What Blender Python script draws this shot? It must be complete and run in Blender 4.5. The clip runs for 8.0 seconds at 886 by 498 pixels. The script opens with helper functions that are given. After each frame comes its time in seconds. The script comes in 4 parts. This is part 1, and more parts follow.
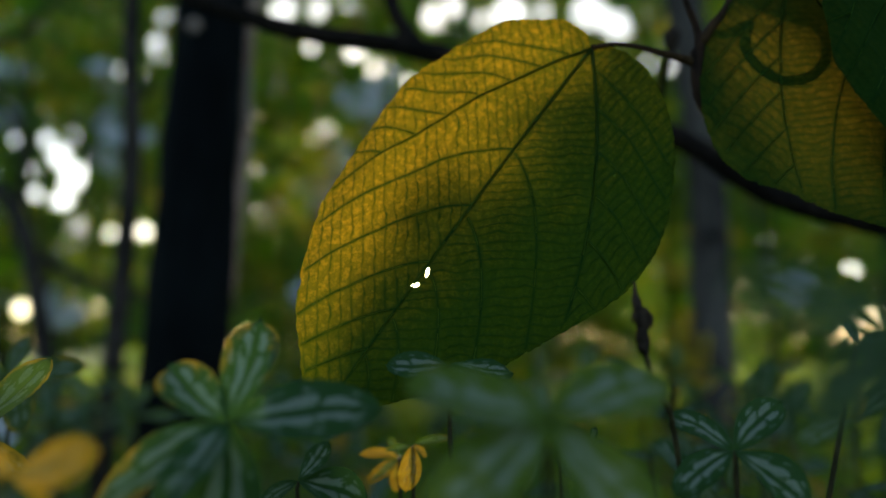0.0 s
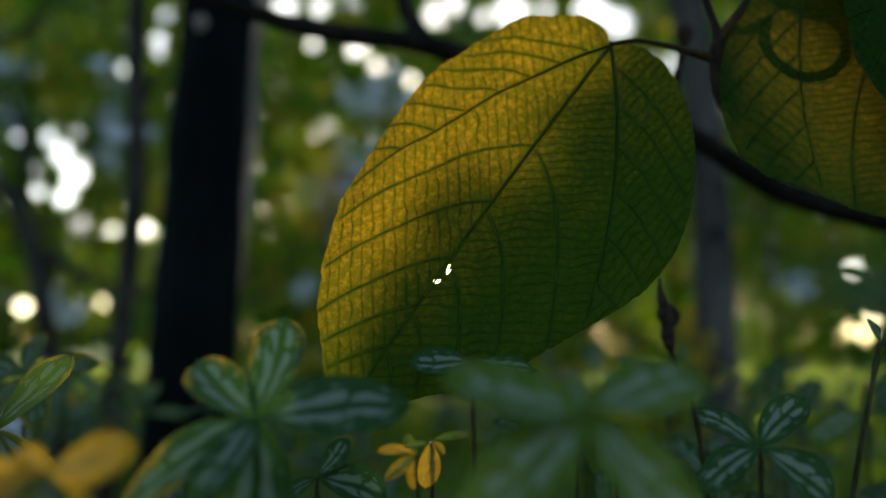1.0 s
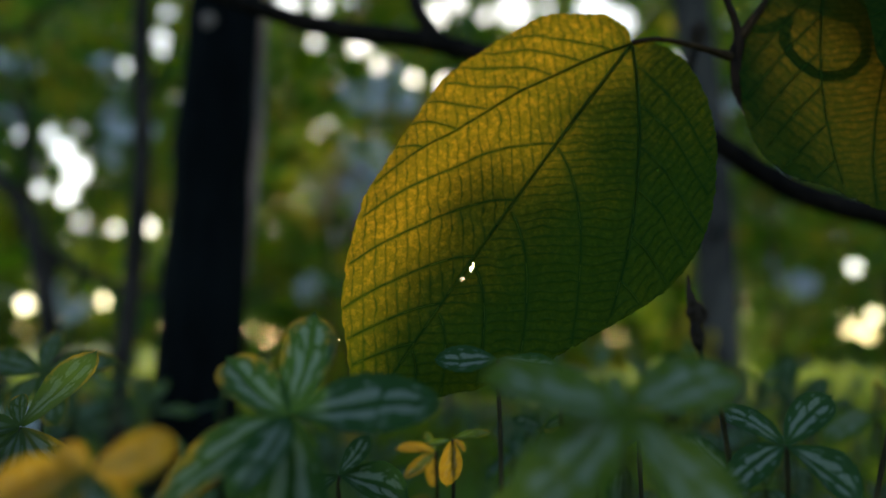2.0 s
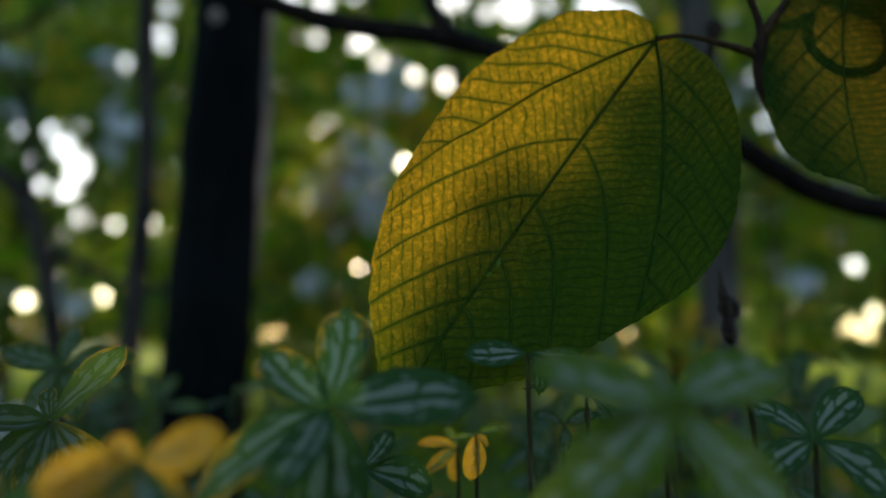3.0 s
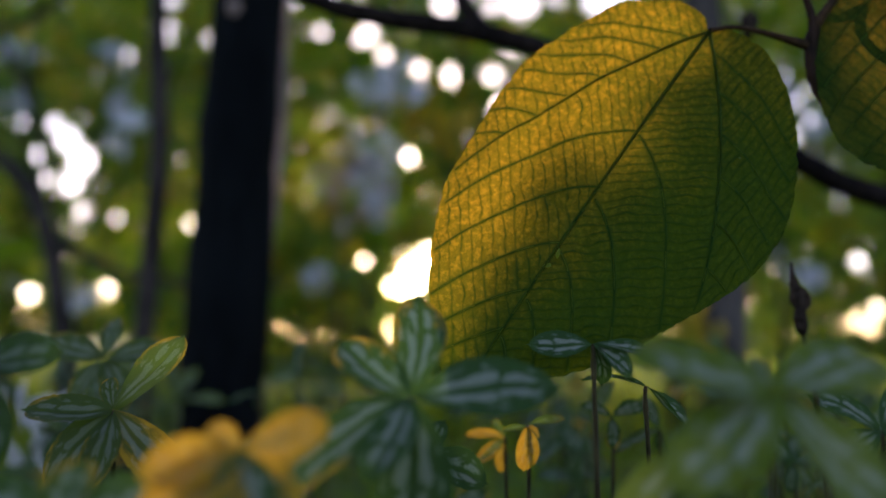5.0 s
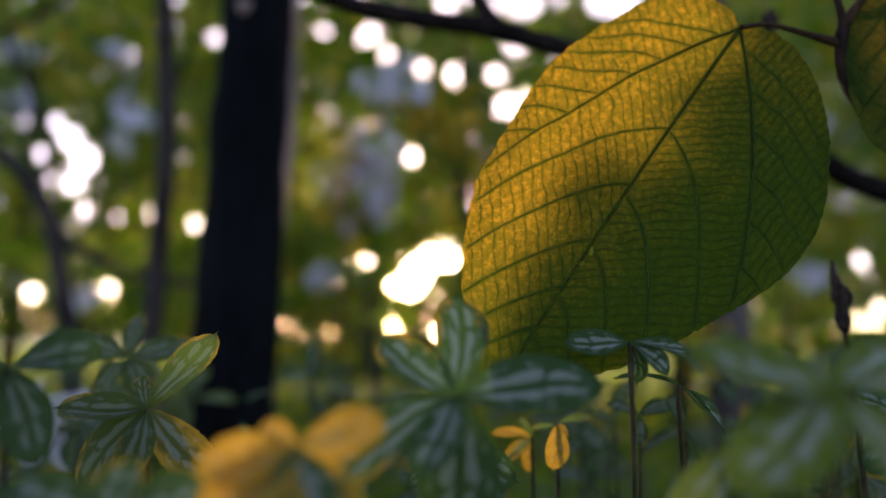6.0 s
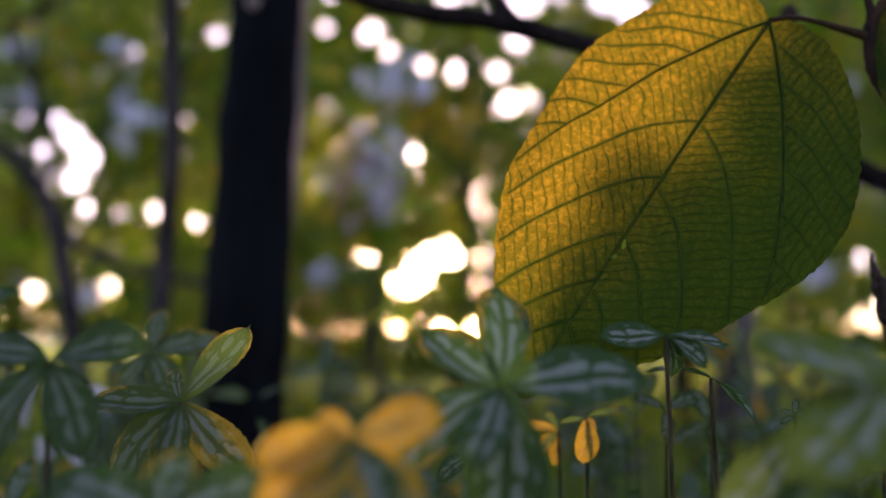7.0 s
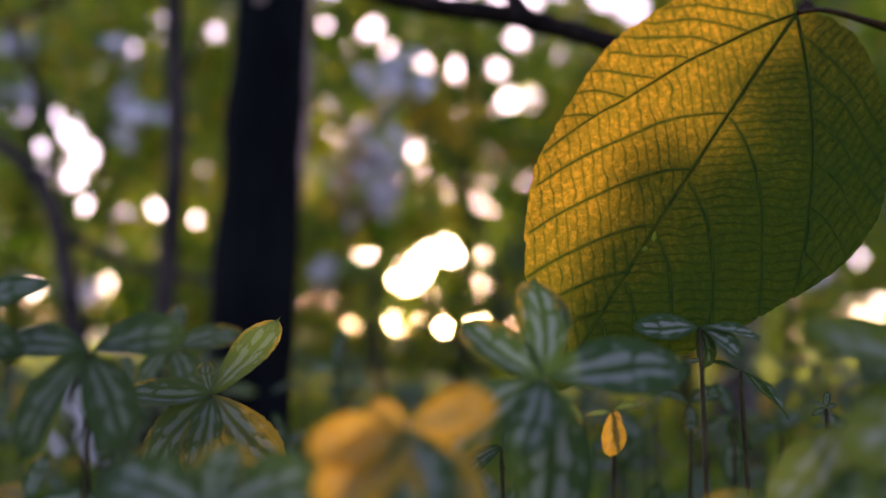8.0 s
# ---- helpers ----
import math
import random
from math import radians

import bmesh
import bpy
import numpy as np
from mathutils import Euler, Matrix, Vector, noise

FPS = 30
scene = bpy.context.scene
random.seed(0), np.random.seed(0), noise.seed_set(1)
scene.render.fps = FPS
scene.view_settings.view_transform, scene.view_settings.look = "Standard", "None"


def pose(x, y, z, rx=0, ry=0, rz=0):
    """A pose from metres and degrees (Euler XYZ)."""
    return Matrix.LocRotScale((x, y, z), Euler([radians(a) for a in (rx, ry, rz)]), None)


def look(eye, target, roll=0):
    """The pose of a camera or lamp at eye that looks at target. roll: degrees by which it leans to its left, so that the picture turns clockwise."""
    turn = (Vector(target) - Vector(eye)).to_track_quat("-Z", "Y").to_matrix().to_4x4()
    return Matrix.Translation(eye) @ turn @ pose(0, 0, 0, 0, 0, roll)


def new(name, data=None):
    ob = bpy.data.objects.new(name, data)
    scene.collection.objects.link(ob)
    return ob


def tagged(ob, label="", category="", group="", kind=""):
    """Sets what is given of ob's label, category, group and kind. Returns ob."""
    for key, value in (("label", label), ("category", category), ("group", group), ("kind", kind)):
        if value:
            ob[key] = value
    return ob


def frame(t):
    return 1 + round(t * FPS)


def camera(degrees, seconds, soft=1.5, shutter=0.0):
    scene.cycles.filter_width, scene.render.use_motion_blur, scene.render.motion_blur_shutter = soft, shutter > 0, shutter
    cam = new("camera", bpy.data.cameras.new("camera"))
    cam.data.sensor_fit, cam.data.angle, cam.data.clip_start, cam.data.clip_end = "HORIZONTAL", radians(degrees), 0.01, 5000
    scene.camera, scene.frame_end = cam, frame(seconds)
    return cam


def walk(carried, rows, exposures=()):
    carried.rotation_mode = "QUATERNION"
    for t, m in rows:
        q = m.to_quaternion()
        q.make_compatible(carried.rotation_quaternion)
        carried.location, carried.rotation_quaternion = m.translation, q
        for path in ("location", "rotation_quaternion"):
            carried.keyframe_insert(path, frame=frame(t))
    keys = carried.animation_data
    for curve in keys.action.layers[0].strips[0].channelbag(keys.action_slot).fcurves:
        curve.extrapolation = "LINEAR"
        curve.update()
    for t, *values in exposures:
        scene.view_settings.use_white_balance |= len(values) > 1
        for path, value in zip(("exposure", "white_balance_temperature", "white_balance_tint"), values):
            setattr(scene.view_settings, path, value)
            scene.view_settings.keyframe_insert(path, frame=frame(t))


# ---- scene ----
# ---- camera ----
cam = camera(64.8, 8.0, soft=1.5)
cam.data.dof.use_dof = True
cam.data.dof.focus_distance = 0.260
cam.data.dof.aperture_fstop = 3.1
METRES, EYE, TILT, LEAN, TURN = 0.09, 0.35, 8.0, 0.0, 0.0
ROWS = [
    (0.0, 0.0, 0.0, 0.0, 0.0, 0.0, -0.0),
    (0.5, -0.041, 0.0011, -0.0033, -0.03, -0.08, 0.0),
    (1.0, -0.0892, 0.0029, -0.0055, -0.01, -0.18, -0.02),
    (1.5, -0.1374, 0.0025, -0.0054, -0.01, -0.24, -0.04),
    (3.0, -0.3151, -0.0103, -0.0158, -0.25, -0.55, -0.23),
    (3.5, -0.3764, -0.0093, -0.0185, -0.29, -0.7, -0.26),
    (4.0, -0.4437, -0.0071, -0.0213, -0.35, -0.82, -0.32),
    (4.5, -0.5061, -0.0088, -0.0278, -0.39, -0.93, -0.36),
    (6.0, -0.7135, 0.009, -0.0426, -0.48, -1.02, -0.45),
    (6.5, -0.7803, 0.0133, -0.0501, -0.53, -1.07, -0.45),
    (7.0, -0.8551, 0.0177, -0.0631, -0.6, -1.2, -0.4),
    (7.5, -0.9223, 0.0238, -0.0745, -0.71, -1.31, -0.38),
    (8.0, -0.9924, 0.0311, -0.0873, -0.87, -1.38, -0.4),
]
EXPOSURES = [(0.0, 1.90, 5750, 0), (4.1, 1.90, 5600, 5), (4.7, 2.17, 5750, 20), (6.5, 2.5, 6000, 42), (8.0, 2.70, 6100, 56)]
walk(cam, [(t, pose(0, 0, EYE, TILT, LEAN, TURN) @ pose(METRES * x, METRES * y, METRES * z, 90 + pitch, roll, yaw)) for t, x, y, z, yaw, pitch, roll in ROWS], EXPOSURES)

# ---- sky and sun ----
SUN_ELEVATION, SUN_AZIMUTH = radians(4.6), radians(-1.8)  # azimuth from +y towards +x
world = bpy.data.worlds.new("evening_sky")
scene.world = world
world.use_nodes = True
wn = world.node_tree.nodes
sky = wn.new("ShaderNodeTexSky")
sky.sky_type, sky.sun_disc = "NISHITA", False
sky.sun_elevation, sky.sun_rotation = SUN_ELEVATION, SUN_AZIMUTH
sky.dust_density, sky.air_density, sky.ozone_density = 1.3, 0.5, 0.2
wn["Background"].inputs["Strength"].default_value = 0.15
world.node_tree.links.new(sky.outputs[0], wn["Background"].inputs["Color"])
SUN_WAY = Vector((math.sin(SUN_AZIMUTH) * math.cos(SUN_ELEVATION), math.cos(SUN_AZIMUTH) * math.cos(SUN_ELEVATION), math.sin(SUN_ELEVATION)))
sun = new("sun", bpy.data.lights.new("sun", "SUN"))
sun.data.energy, sun.data.angle, sun.data.color = 1.0, radians(0.65), (1.0, 0.80, 0.52)
sun.matrix_world = look(SUN_WAY * 20, (0, 0, 0))


# ---- materials ----
def node(mat, kind, **inputs):
    n = mat.node_tree.nodes.new("ShaderNode" + kind)
    for key, value in inputs.items():
        n.inputs[key.replace("_", " ")].default_value = value
    return n


def wire(mat, a, b):
    mat.node_tree.links.new(a, b)


def material(name):
    m = bpy.data.materials.new(name)
    m.use_nodes = True
    m.node_tree.nodes.clear()
    return m


def maths(m, op, a, b=None, clamp=False):
    n = m.node_tree.nodes.new("ShaderNodeMath")
    n.operation, n.use_clamp = op, clamp
    for i, v in enumerate((a, b)):
        if v is None:
            continue
        if isinstance(v, (int, float)):
            n.inputs[i].default_value = v
        else:
            wire(m, v, n.inputs[i])
    return n.outputs[0]


def span(m, value, lo, hi, a=0.0, b=1.0):
    n = m.node_tree.nodes.new("ShaderNodeMapRange")
    n.interpolation_type = "SMOOTHSTEP"
    for i, v in enumerate((lo, hi, a, b)):
        n.inputs[1 + i].default_value = v
    wire(m, value, n.inputs[0])
    return n.outputs[0]


def mixed(m, fac, a, b):
    n = m.node_tree.nodes.new("ShaderNodeMix")
    n.data_type = "RGBA"
    for i, v in ((0, fac), (6, a), (7, b)):
        if isinstance(v, (int, float)):
            n.inputs[i].default_value = v
        elif isinstance(v, tuple):
            n.inputs[i].default_value = (*v, 1)
        else:
            wire(m, v, n.inputs[i])
    return n.outputs[2]


def noisy(m, scale, detail=3.0, where=None, rough=0.6):
    n = node(m, "TexNoise", Scale=scale, Detail=detail, Roughness=rough)
    wire(m, where if where else node(m, "NewGeometry").outputs["Position"], n.inputs["Vector"])
    return n.outputs["Fac"]


def leafy(m, surface, through_colour, share, roughness, bump=None, gloss=0.35):
    """A leaf blade: a soft glossy skin, with light that comes through it."""
    if gloss > 0:
        skin = node(m, "BsdfPrincipled", Roughness=roughness)
        skin.inputs["Specular IOR Level"].default_value = gloss
        wire(m, surface, skin.inputs["Base Color"])
    else:  # a dull, finely hairy leaf
        skin = node(m, "BsdfDiffuse", Roughness=roughness)
        wire(m, surface, skin.inputs["Color"])
    glow = node(m, "BsdfTranslucent")
    wire(m, through_colour, glow.inputs["Color"])
    mix = node(m, "MixShader", Fac=share)
    wire(m, skin.outputs[0], mix.inputs[1])
    wire(m, glow.outputs[0], mix.inputs[2])
    out = node(m, "OutputMaterial")
    wire(m, mix.outputs[0], out.inputs[0])
    if bump is not None:
        b = node(m, "Bump", Strength=0.5, Distance=0.0006)
        wire(m, bump, b.inputs["Height"])
        wire(m, b.outputs[0], skin.inputs["Normal"])
    return m


def broad_leaf_material(name="broad_leaf_blade", dim=1.0):
    m = material(name)
    vein = node(m, "Attribute")
    vein.attribute_name = "vein"
    patch = noisy(m, 14.0, 2.0)
    fine = noisy(m, 420.0, 3.0)
    cells = node(m, "TexVoronoi", Scale=620.0)
    cells.feature = "DISTANCE_TO_EDGE"
    wire(m, node(m, "NewGeometry").outputs["Position"], cells.inputs["Vector"])
    net = span(m, cells.outputs["Distance"], 0.0, 0.16, 0.3, 0.0)
    warp = node(m, "TexNoise", Scale=260.0, Detail=2.0)
    wire(m, node(m, "NewGeometry").outputs["Position"], warp.inputs["Vector"])
    bent = node(m, "VectorMath")
    bent.operation = "MULTIPLY_ADD"
    wire(m, warp.outputs["Color"], bent.inputs[0])
    bent.inputs[1].default_value = (0.0022, 0.0022, 0.0022)
    wire(m, node(m, "NewGeometry").outputs["Position"], bent.inputs[2])
    loops = node(m, "TexVoronoi", Scale=300.0)
    loops.feature = "DISTANCE_TO_EDGE"
    wire(m, bent.outputs[0], loops.inputs["Vector"])
    net = maths(m, "MAXIMUM", net, span(m, loops.outputs["Distance"], 0.02, 0.15, 0.26, 0.0))
    lines = maths(m, "MAXIMUM", vein.outputs["Fac"], net)
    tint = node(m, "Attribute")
    tint.attribute_name = "sun_tone"
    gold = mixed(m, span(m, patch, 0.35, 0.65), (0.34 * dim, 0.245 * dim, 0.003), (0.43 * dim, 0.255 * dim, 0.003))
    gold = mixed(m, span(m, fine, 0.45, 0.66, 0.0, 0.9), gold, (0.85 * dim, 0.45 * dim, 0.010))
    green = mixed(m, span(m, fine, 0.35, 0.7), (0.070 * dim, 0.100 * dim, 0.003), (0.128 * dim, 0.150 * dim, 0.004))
    # sun on one half and shade on the other are mixed into the colour
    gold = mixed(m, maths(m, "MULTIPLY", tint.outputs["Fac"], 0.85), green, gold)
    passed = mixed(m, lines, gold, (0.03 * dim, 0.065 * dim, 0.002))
    skin = mixed(m, span(m, patch, 0.3, 0.7), (0.03, 0.075, 0.008), (0.045, 0.09, 0.008))
    skin = mixed(m, lines, skin, (0.025, 0.07, 0.012))
    return leafy(m, skin, passed, 0.62, 0.5, maths(m, "ADD", vein.outputs["Fac"], maths(m, "MULTIPLY", fine, 0.4)), 0.03)


def vein_material():
    m = material("broad_leaf_vein")
    n = noisy(m, 200.0)
    skin = mixed(m, n, (0.022, 0.06, 0.01), (0.04, 0.085, 0.014))
    return leafy(m, skin, mixed(m, n, (0.15, 0.19, 0.005), (0.21, 0.24, 0.007)), 0.62, 0.6, None, 0.06)


def pilea_material(name, margin, all_yellow=0.0, deep=(0.019, 0.052, 0.013), pale=(0.044, 0.098, 0.021), bars=1.0, fresh=(0.06, 0.13, 0.018)):
    """Dark green quilted blade with two silver bands and a row of silver spots; the margin may have turned yellow."""
    m = material(name)
    uv = node(m, "UVMap")
    split = node(m, "SeparateXYZ")
    wire(m, uv.outputs[0], split.inputs[0])
    along = split.outputs[0]
    across = maths(m, "ABSOLUTE", maths(m, "SUBTRACT", maths(m, "MULTIPLY", split.outputs[1], 2.0), 1.0))
    pick = node(m, "ObjectInfo").outputs["Random"]
    shift = node(m, "CombineXYZ")
    wire(m, maths(m, "MULTIPLY", pick, 37.0), shift.inputs[0])
    spot = node(m, "VectorMath")
    spot.operation = "ADD"
    wire(m, uv.outputs[0], spot.inputs[0])
    wire(m, shift.outputs[0], spot.inputs[1])
    wobble = noisy(m, 6.0, 3.0, spot.outputs[0])
    grain = noisy(m, 60.0, 4.0, spot.outputs[0])
    a = maths(m, "ADD", across, maths(m, "MULTIPLY", maths(m, "SUBTRACT", wobble, 0.5), 0.24))
    slant = maths(m, "ADD", maths(m, "SUBTRACT", along, maths(m, "MULTIPLY", across, 0.25)), maths(m, "MULTIPLY", wobble, 0.35))
    wave = maths(m, "SINE", maths(m, "MULTIPLY", slant, 24.0))
    rim = maths(m, "SUBTRACT", a, maths(m, "MULTIPLY", wave, 0.055))  # lobed outer side of the inner band
    inner = maths(m, "MULTIPLY", span(m, a, 0.09, 0.18), span(m, rim, 0.38, 0.50, 1.0, 0.0))
    inner = maths(m, "MULTIPLY", inner, maths(m, "MAXIMUM", span(m, wave, -0.95, -0.5), span(m, along, 0.5, 0.62, 1.0, 0.0)))
    outer = maths(m, "MULTIPLY", span(m, a, 0.60, 0.66), span(m, rim, 0.72, 0.80, 1.0, 0.0))
    outer = maths(m, "MULTIPLY", maths(m, "MULTIPLY", outer, span(m, wave, -0.2, 0.35)), span(m, wobble, 0.44, 0.6, 0.0, 0.75))
    silver = maths(m, "ADD", inner, outer, True)
    silver = maths(m, "MULTIPLY", silver, maths(m, "MULTIPLY", span(m, along, 0.06, 0.24), span(m, along, 0.82, 0.93, 1.0, 0.0)))
    silver = maths(m, "MULTIPLY", silver, span(m, grain, 0.3, 0.6, 0.35, 0.95))
    green = mixed(m, span(m, grain, 0.3, 0.7), deep, pale)
    blot = maths(m, "ADD", maths(m, "ADD", maths(m, "MULTIPLY", across, 0.6), maths(m, "MULTIPLY", along, 0.55)), maths(m, "MULTIPLY", wobble, 0.9))
    turned = maths(m, "ADD", span(m, blot, 1.55 - margin, 2.0 - margin), all_yellow, True)
    lit = mixed(m, turned, fresh, mixed(m, span(m, wobble, 0.35, 0.65), (0.38, 0.20, 0.012), (0.58, 0.36, 0.014)))
    base = mixed(m, turned, green, (0.46, 0.27, 0.014))
    base = mixed(m, maths(m, "MULTIPLY", silver, bars * (1.0 - 0.85 * all_yellow)), base, (0.36, 0.38, 0.31))
    return leafy(m, base, lit, 0.38 + 0.24 * all_yellow, 0.5, maths(m, "ADD", silver, maths(m, "MULTIPLY", grain, 0.3)), 0.15)


def foliage_material(name, dark, light, lit_dark, lit_light, share=0.5, rough=0.6, gloss=0.0, turned=0.0):
    """Leaves that differ one by one, and clump by clump: some fresh, some yellowing."""
    m = material(name)
    pick = node(m, "NewGeometry").outputs["Random Per Island"]
    n = noisy(m, 25.0, 2.0)
    t = maths(m, "ADD", maths(m, "MULTIPLY", pick, 0.8), maths(m, "MULTIPLY", n, 0.3), True)
    skin, lit = mixed(m, t, dark, light), mixed(m, t, lit_dark, lit_light)
    if turned > 0:
        clump = noisy(m, 3.2, 2.0)
        old = maths(m, "MULTIPLY", span(m, maths(m, "ADD", clump, maths(m, "MULTIPLY", pick, 0.25)), 0.62, 0.80), turned)
        cool = maths(m, "MULTIPLY", span(m, maths(m, "SUBTRACT", clump, maths(m, "MULTIPLY", pick, 0.2)), 0.40, 0.26), turned)
        skin = mixed(m, cool, mixed(m, old, skin, (0.20, 0.13, 0.03)), (0.05, 0.085, 0.055))
        lit = mixed(m, cool, mixed(m, old, lit, (0.50, 0.34, 0.02)), (0.10, 0.20, 0.05))
    return leafy(m, skin, lit, share, rough, None, gloss)


def bark_material(name, dark, light, scale=60.0, rough=0.85):
    m = material(name)
    where = node(m, "Mapping")
    where.inputs["Scale"].default_value = (1.0, 1.0, 0.22)
    wire(m, node(m, "NewGeometry").outputs["Position"], where.inputs["Vector"])
    n = noisy(m, scale, 6.0, where.outputs[0])
    big = noisy(m, scale / 9, 2.0)
    colour = mixed(m, span(m, maths(m, "ADD", maths(m, "MULTIPLY", n, 0.6), maths(m, "MULTIPLY", big, 0.4)), 0.35, 0.65), dark, light)
    skin = node(m, "BsdfPrincipled", Roughness=rough)
    skin.inputs["Specular IOR Level"].default_value = 0.06
    wire(m, colour, skin.inputs["Base Color"])
    b = node(m, "Bump", Strength=0.8, Distance=0.003)
    wire(m, n, b.inputs["Height"])
    wire(m, b.outputs[0], skin.inputs["Normal"])
    wire(m, skin.outputs[0], node(m, "OutputMaterial").inputs[0])
    return m


def soil_material():
    m = material("soil_and_grass")
    n, big, fine = noisy(m, 9.0, 6.0), noisy(m, 0.5, 3.0), noisy(m, 120.0, 4.0)
    soil = mixed(m, fine, (0.03, 0.022, 0.014), (0.10, 0.075, 0.045))
    grass = mixed(m, fine, (0.05, 0.11, 0.015), (0.16, 0.22, 0.03))
    colour = mixed(m, span(m, maths(m, "ADD", maths(m, "MULTIPLY", n, 0.5), maths(m, "MULTIPLY", big, 0.5)), 0.36, 0.5), soil, grass)
    skin = node(m, "BsdfPrincipled", Roughness=0.95)
    wire(m, colour, skin.inputs["Base Color"])
    b = node(m, "Bump", Strength=1.0, Distance=0.02)
    wire(m, n, b.inputs["Height"])
    wire(m, b.outputs[0], skin.inputs["Normal"])
    wire(m, skin.outputs[0], node(m, "OutputMaterial").inputs[0])
    return m


M_BLADE, M_VEIN = broad_leaf_material(), vein_material()
# blade colours dimmed: greener leaves with their shade put into the colour
M_BLADE_SHADED = broad_leaf_material("broad_leaf_blade_shaded", 0.28)
M_PILEA = pilea_material("pilea_green", 0.0)
M_PILEA_EDGED = pilea_material("pilea_yellow_margin", 0.38)
M_PILEA_YELLOW = pilea_material("pilea_yellowed", 0.85, 0.6)
M_PILEA_OLIVE = pilea_material("pilea_olive", 0.1, 0.0, (0.072, 0.116, 0.008), (0.120, 0.172, 0.014), 1.0, (0.13, 0.19, 0.03))
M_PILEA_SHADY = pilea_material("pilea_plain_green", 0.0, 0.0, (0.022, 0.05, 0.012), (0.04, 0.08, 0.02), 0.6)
M_PILEA_GILT = pilea_material("pilea_half_yellow", 0.72, 0.06, (0.045, 0.065, 0.016), (0.08, 0.10, 0.026), 0.85, (0.14, 0.2, 0.015))
M_PILEA_WORN = pilea_material("pilea_faded", 0.32, 0.0, (0.040, 0.062, 0.016), (0.07, 0.10, 0.026), 0.6, (0.12, 0.2, 0.015))
# near black: the trunk's deep shade is put into the bark colour
M_TRUNK = bark_material("shade_dark_bark", (0.0015, 0.002, 0.0025), (0.006, 0.007, 0.008))
M_TRUNK_GREY = bark_material("grey_bark", (0.030, 0.024, 0.022), (0.105, 0.085, 0.076))
M_BRANCH = bark_material("branch_bark", (0.006, 0.0045, 0.004), (0.024, 0.016, 0.013), 150.0)
M_PALE = bark_material("pale_bark", (0.2, 0.14, 0.12), (0.40, 0.29, 0.25), 120.0, 0.6)
M_TWIG = bark_material("green_twig", (0.024, 0.015, 0.007), (0.070, 0.036, 0.015), 400.0, 0.6)
M_WOODY = bark_material("woody_twig", (0.010, 0.006, 0.004), (0.040, 0.020, 0.012), 400.0, 0.6)
M_DRY = bark_material("dry_husk", (0.012, 0.009, 0.007), (0.06, 0.04, 0.03), 500.0)
M_STEM = bark_material("pilea_stem", (0.026, 0.024, 0.011), (0.085, 0.068, 0.030), 500.0, 0.5)
M_HEDGE = foliage_material("hedge_leaves", (0.03, 0.075, 0.007), (0.10, 0.17, 0.012), (0.14, 0.31, 0.007), (0.48, 0.66, 0.014), 0.60, 0.42, 0.35, 0.7)
M_HEDGE_FAR = foliage_material("far_leaves", (0.03, 0.07, 0.008), (0.09, 0.15, 0.012), (0.16, 0.33, 0.009), (0.52, 0.62, 0.017), 0.64, 0.5, 0.2, 0.7)
M_COVER = foliage_material("ground_cover_leaves", (0.05, 0.11, 0.012), (0.13, 0.20, 0.025), (0.18, 0.30, 0.01), (0.42, 0.50, 0.02), 0.5)
M_GRASS = foliage_material("grass_blades", (0.05, 0.10, 0.01), (0.10, 0.16, 0.015), (0.22, 0.36, 0.017), (0.42, 0.51, 0.034), 0.6)
M_SOIL = soil_material()
# bark lightened and pinkened to imitate a sunlit rim
M_STEM_PINK = bark_material("rim_lit_bark", (0.28, 0.17, 0.135), (0.58, 0.38, 0.31), 90.0, 0.7)
M_SAPLING = bark_material("sapling_bark", (0.014, 0.011, 0.010), (0.060, 0.046, 0.040), 90.0, 0.8)


# ---- mesh helpers ----
def sheet(name, verts, faces, mat, parent=None, label="", uv=None, vein=None, sun_tone=None):
    """One mesh object from arrays of points and faces; uv and vein are given point by point."""
    me = bpy.data.meshes.new(name)
    me.from_pydata([tuple(v) for v in verts], [], [tuple(f) for f in faces])
    me.materials.append(mat)
    me.polygons.foreach_set("use_smooth", [True] * len(me.polygons))
    if uv is not None:
        layer = me.uv_layers.new(name="UVMap")
        loops = np.empty(len(me.loops), dtype=np.int32)
        me.loops.foreach_get("vertex_index", loops)
        layer.data.foreach_set("uv", np.asarray(uv, dtype=np.float32)[loops].ravel())
    if vein is not None:
        me.attributes.new("vein", "FLOAT", "POINT").data.foreach_set("value", np.asarray(vein, dtype=np.float32))
    if sun_tone is not None:
        me.attributes.new("sun_tone", "FLOAT", "POINT").data.foreach_set("value", np.asarray(sun_tone, dtype=np.float32))
    ob = new(name, me)
    if parent is not None:
        ob.parent = parent
    if label:
        tagged(ob, label)
    return ob


def smooth_line(points, steps=8):
    """A rounded line through the points (Catmull-Rom)."""
    p = np.array(points, dtype=float)
    p = np.vstack([2 * p[0] - p[1], p, 2 * p[-1] - p[-2]])
    out = []
    for i in range(1, len(p) - 2):
        for k in range(steps):
            t = k / steps
            out.append(0.5 * (2 * p[i] + (p[i + 1] - p[i - 1]) * t + (2 * p[i - 1] - 5 * p[i] + 4 * p[i + 1] - p[i + 2]) * t * t + (3 * p[i] - p[i - 1] - 3 * p[i + 1] + p[i + 2]) * t ** 3))
    out.append(p[-2])
    return np.array(out)


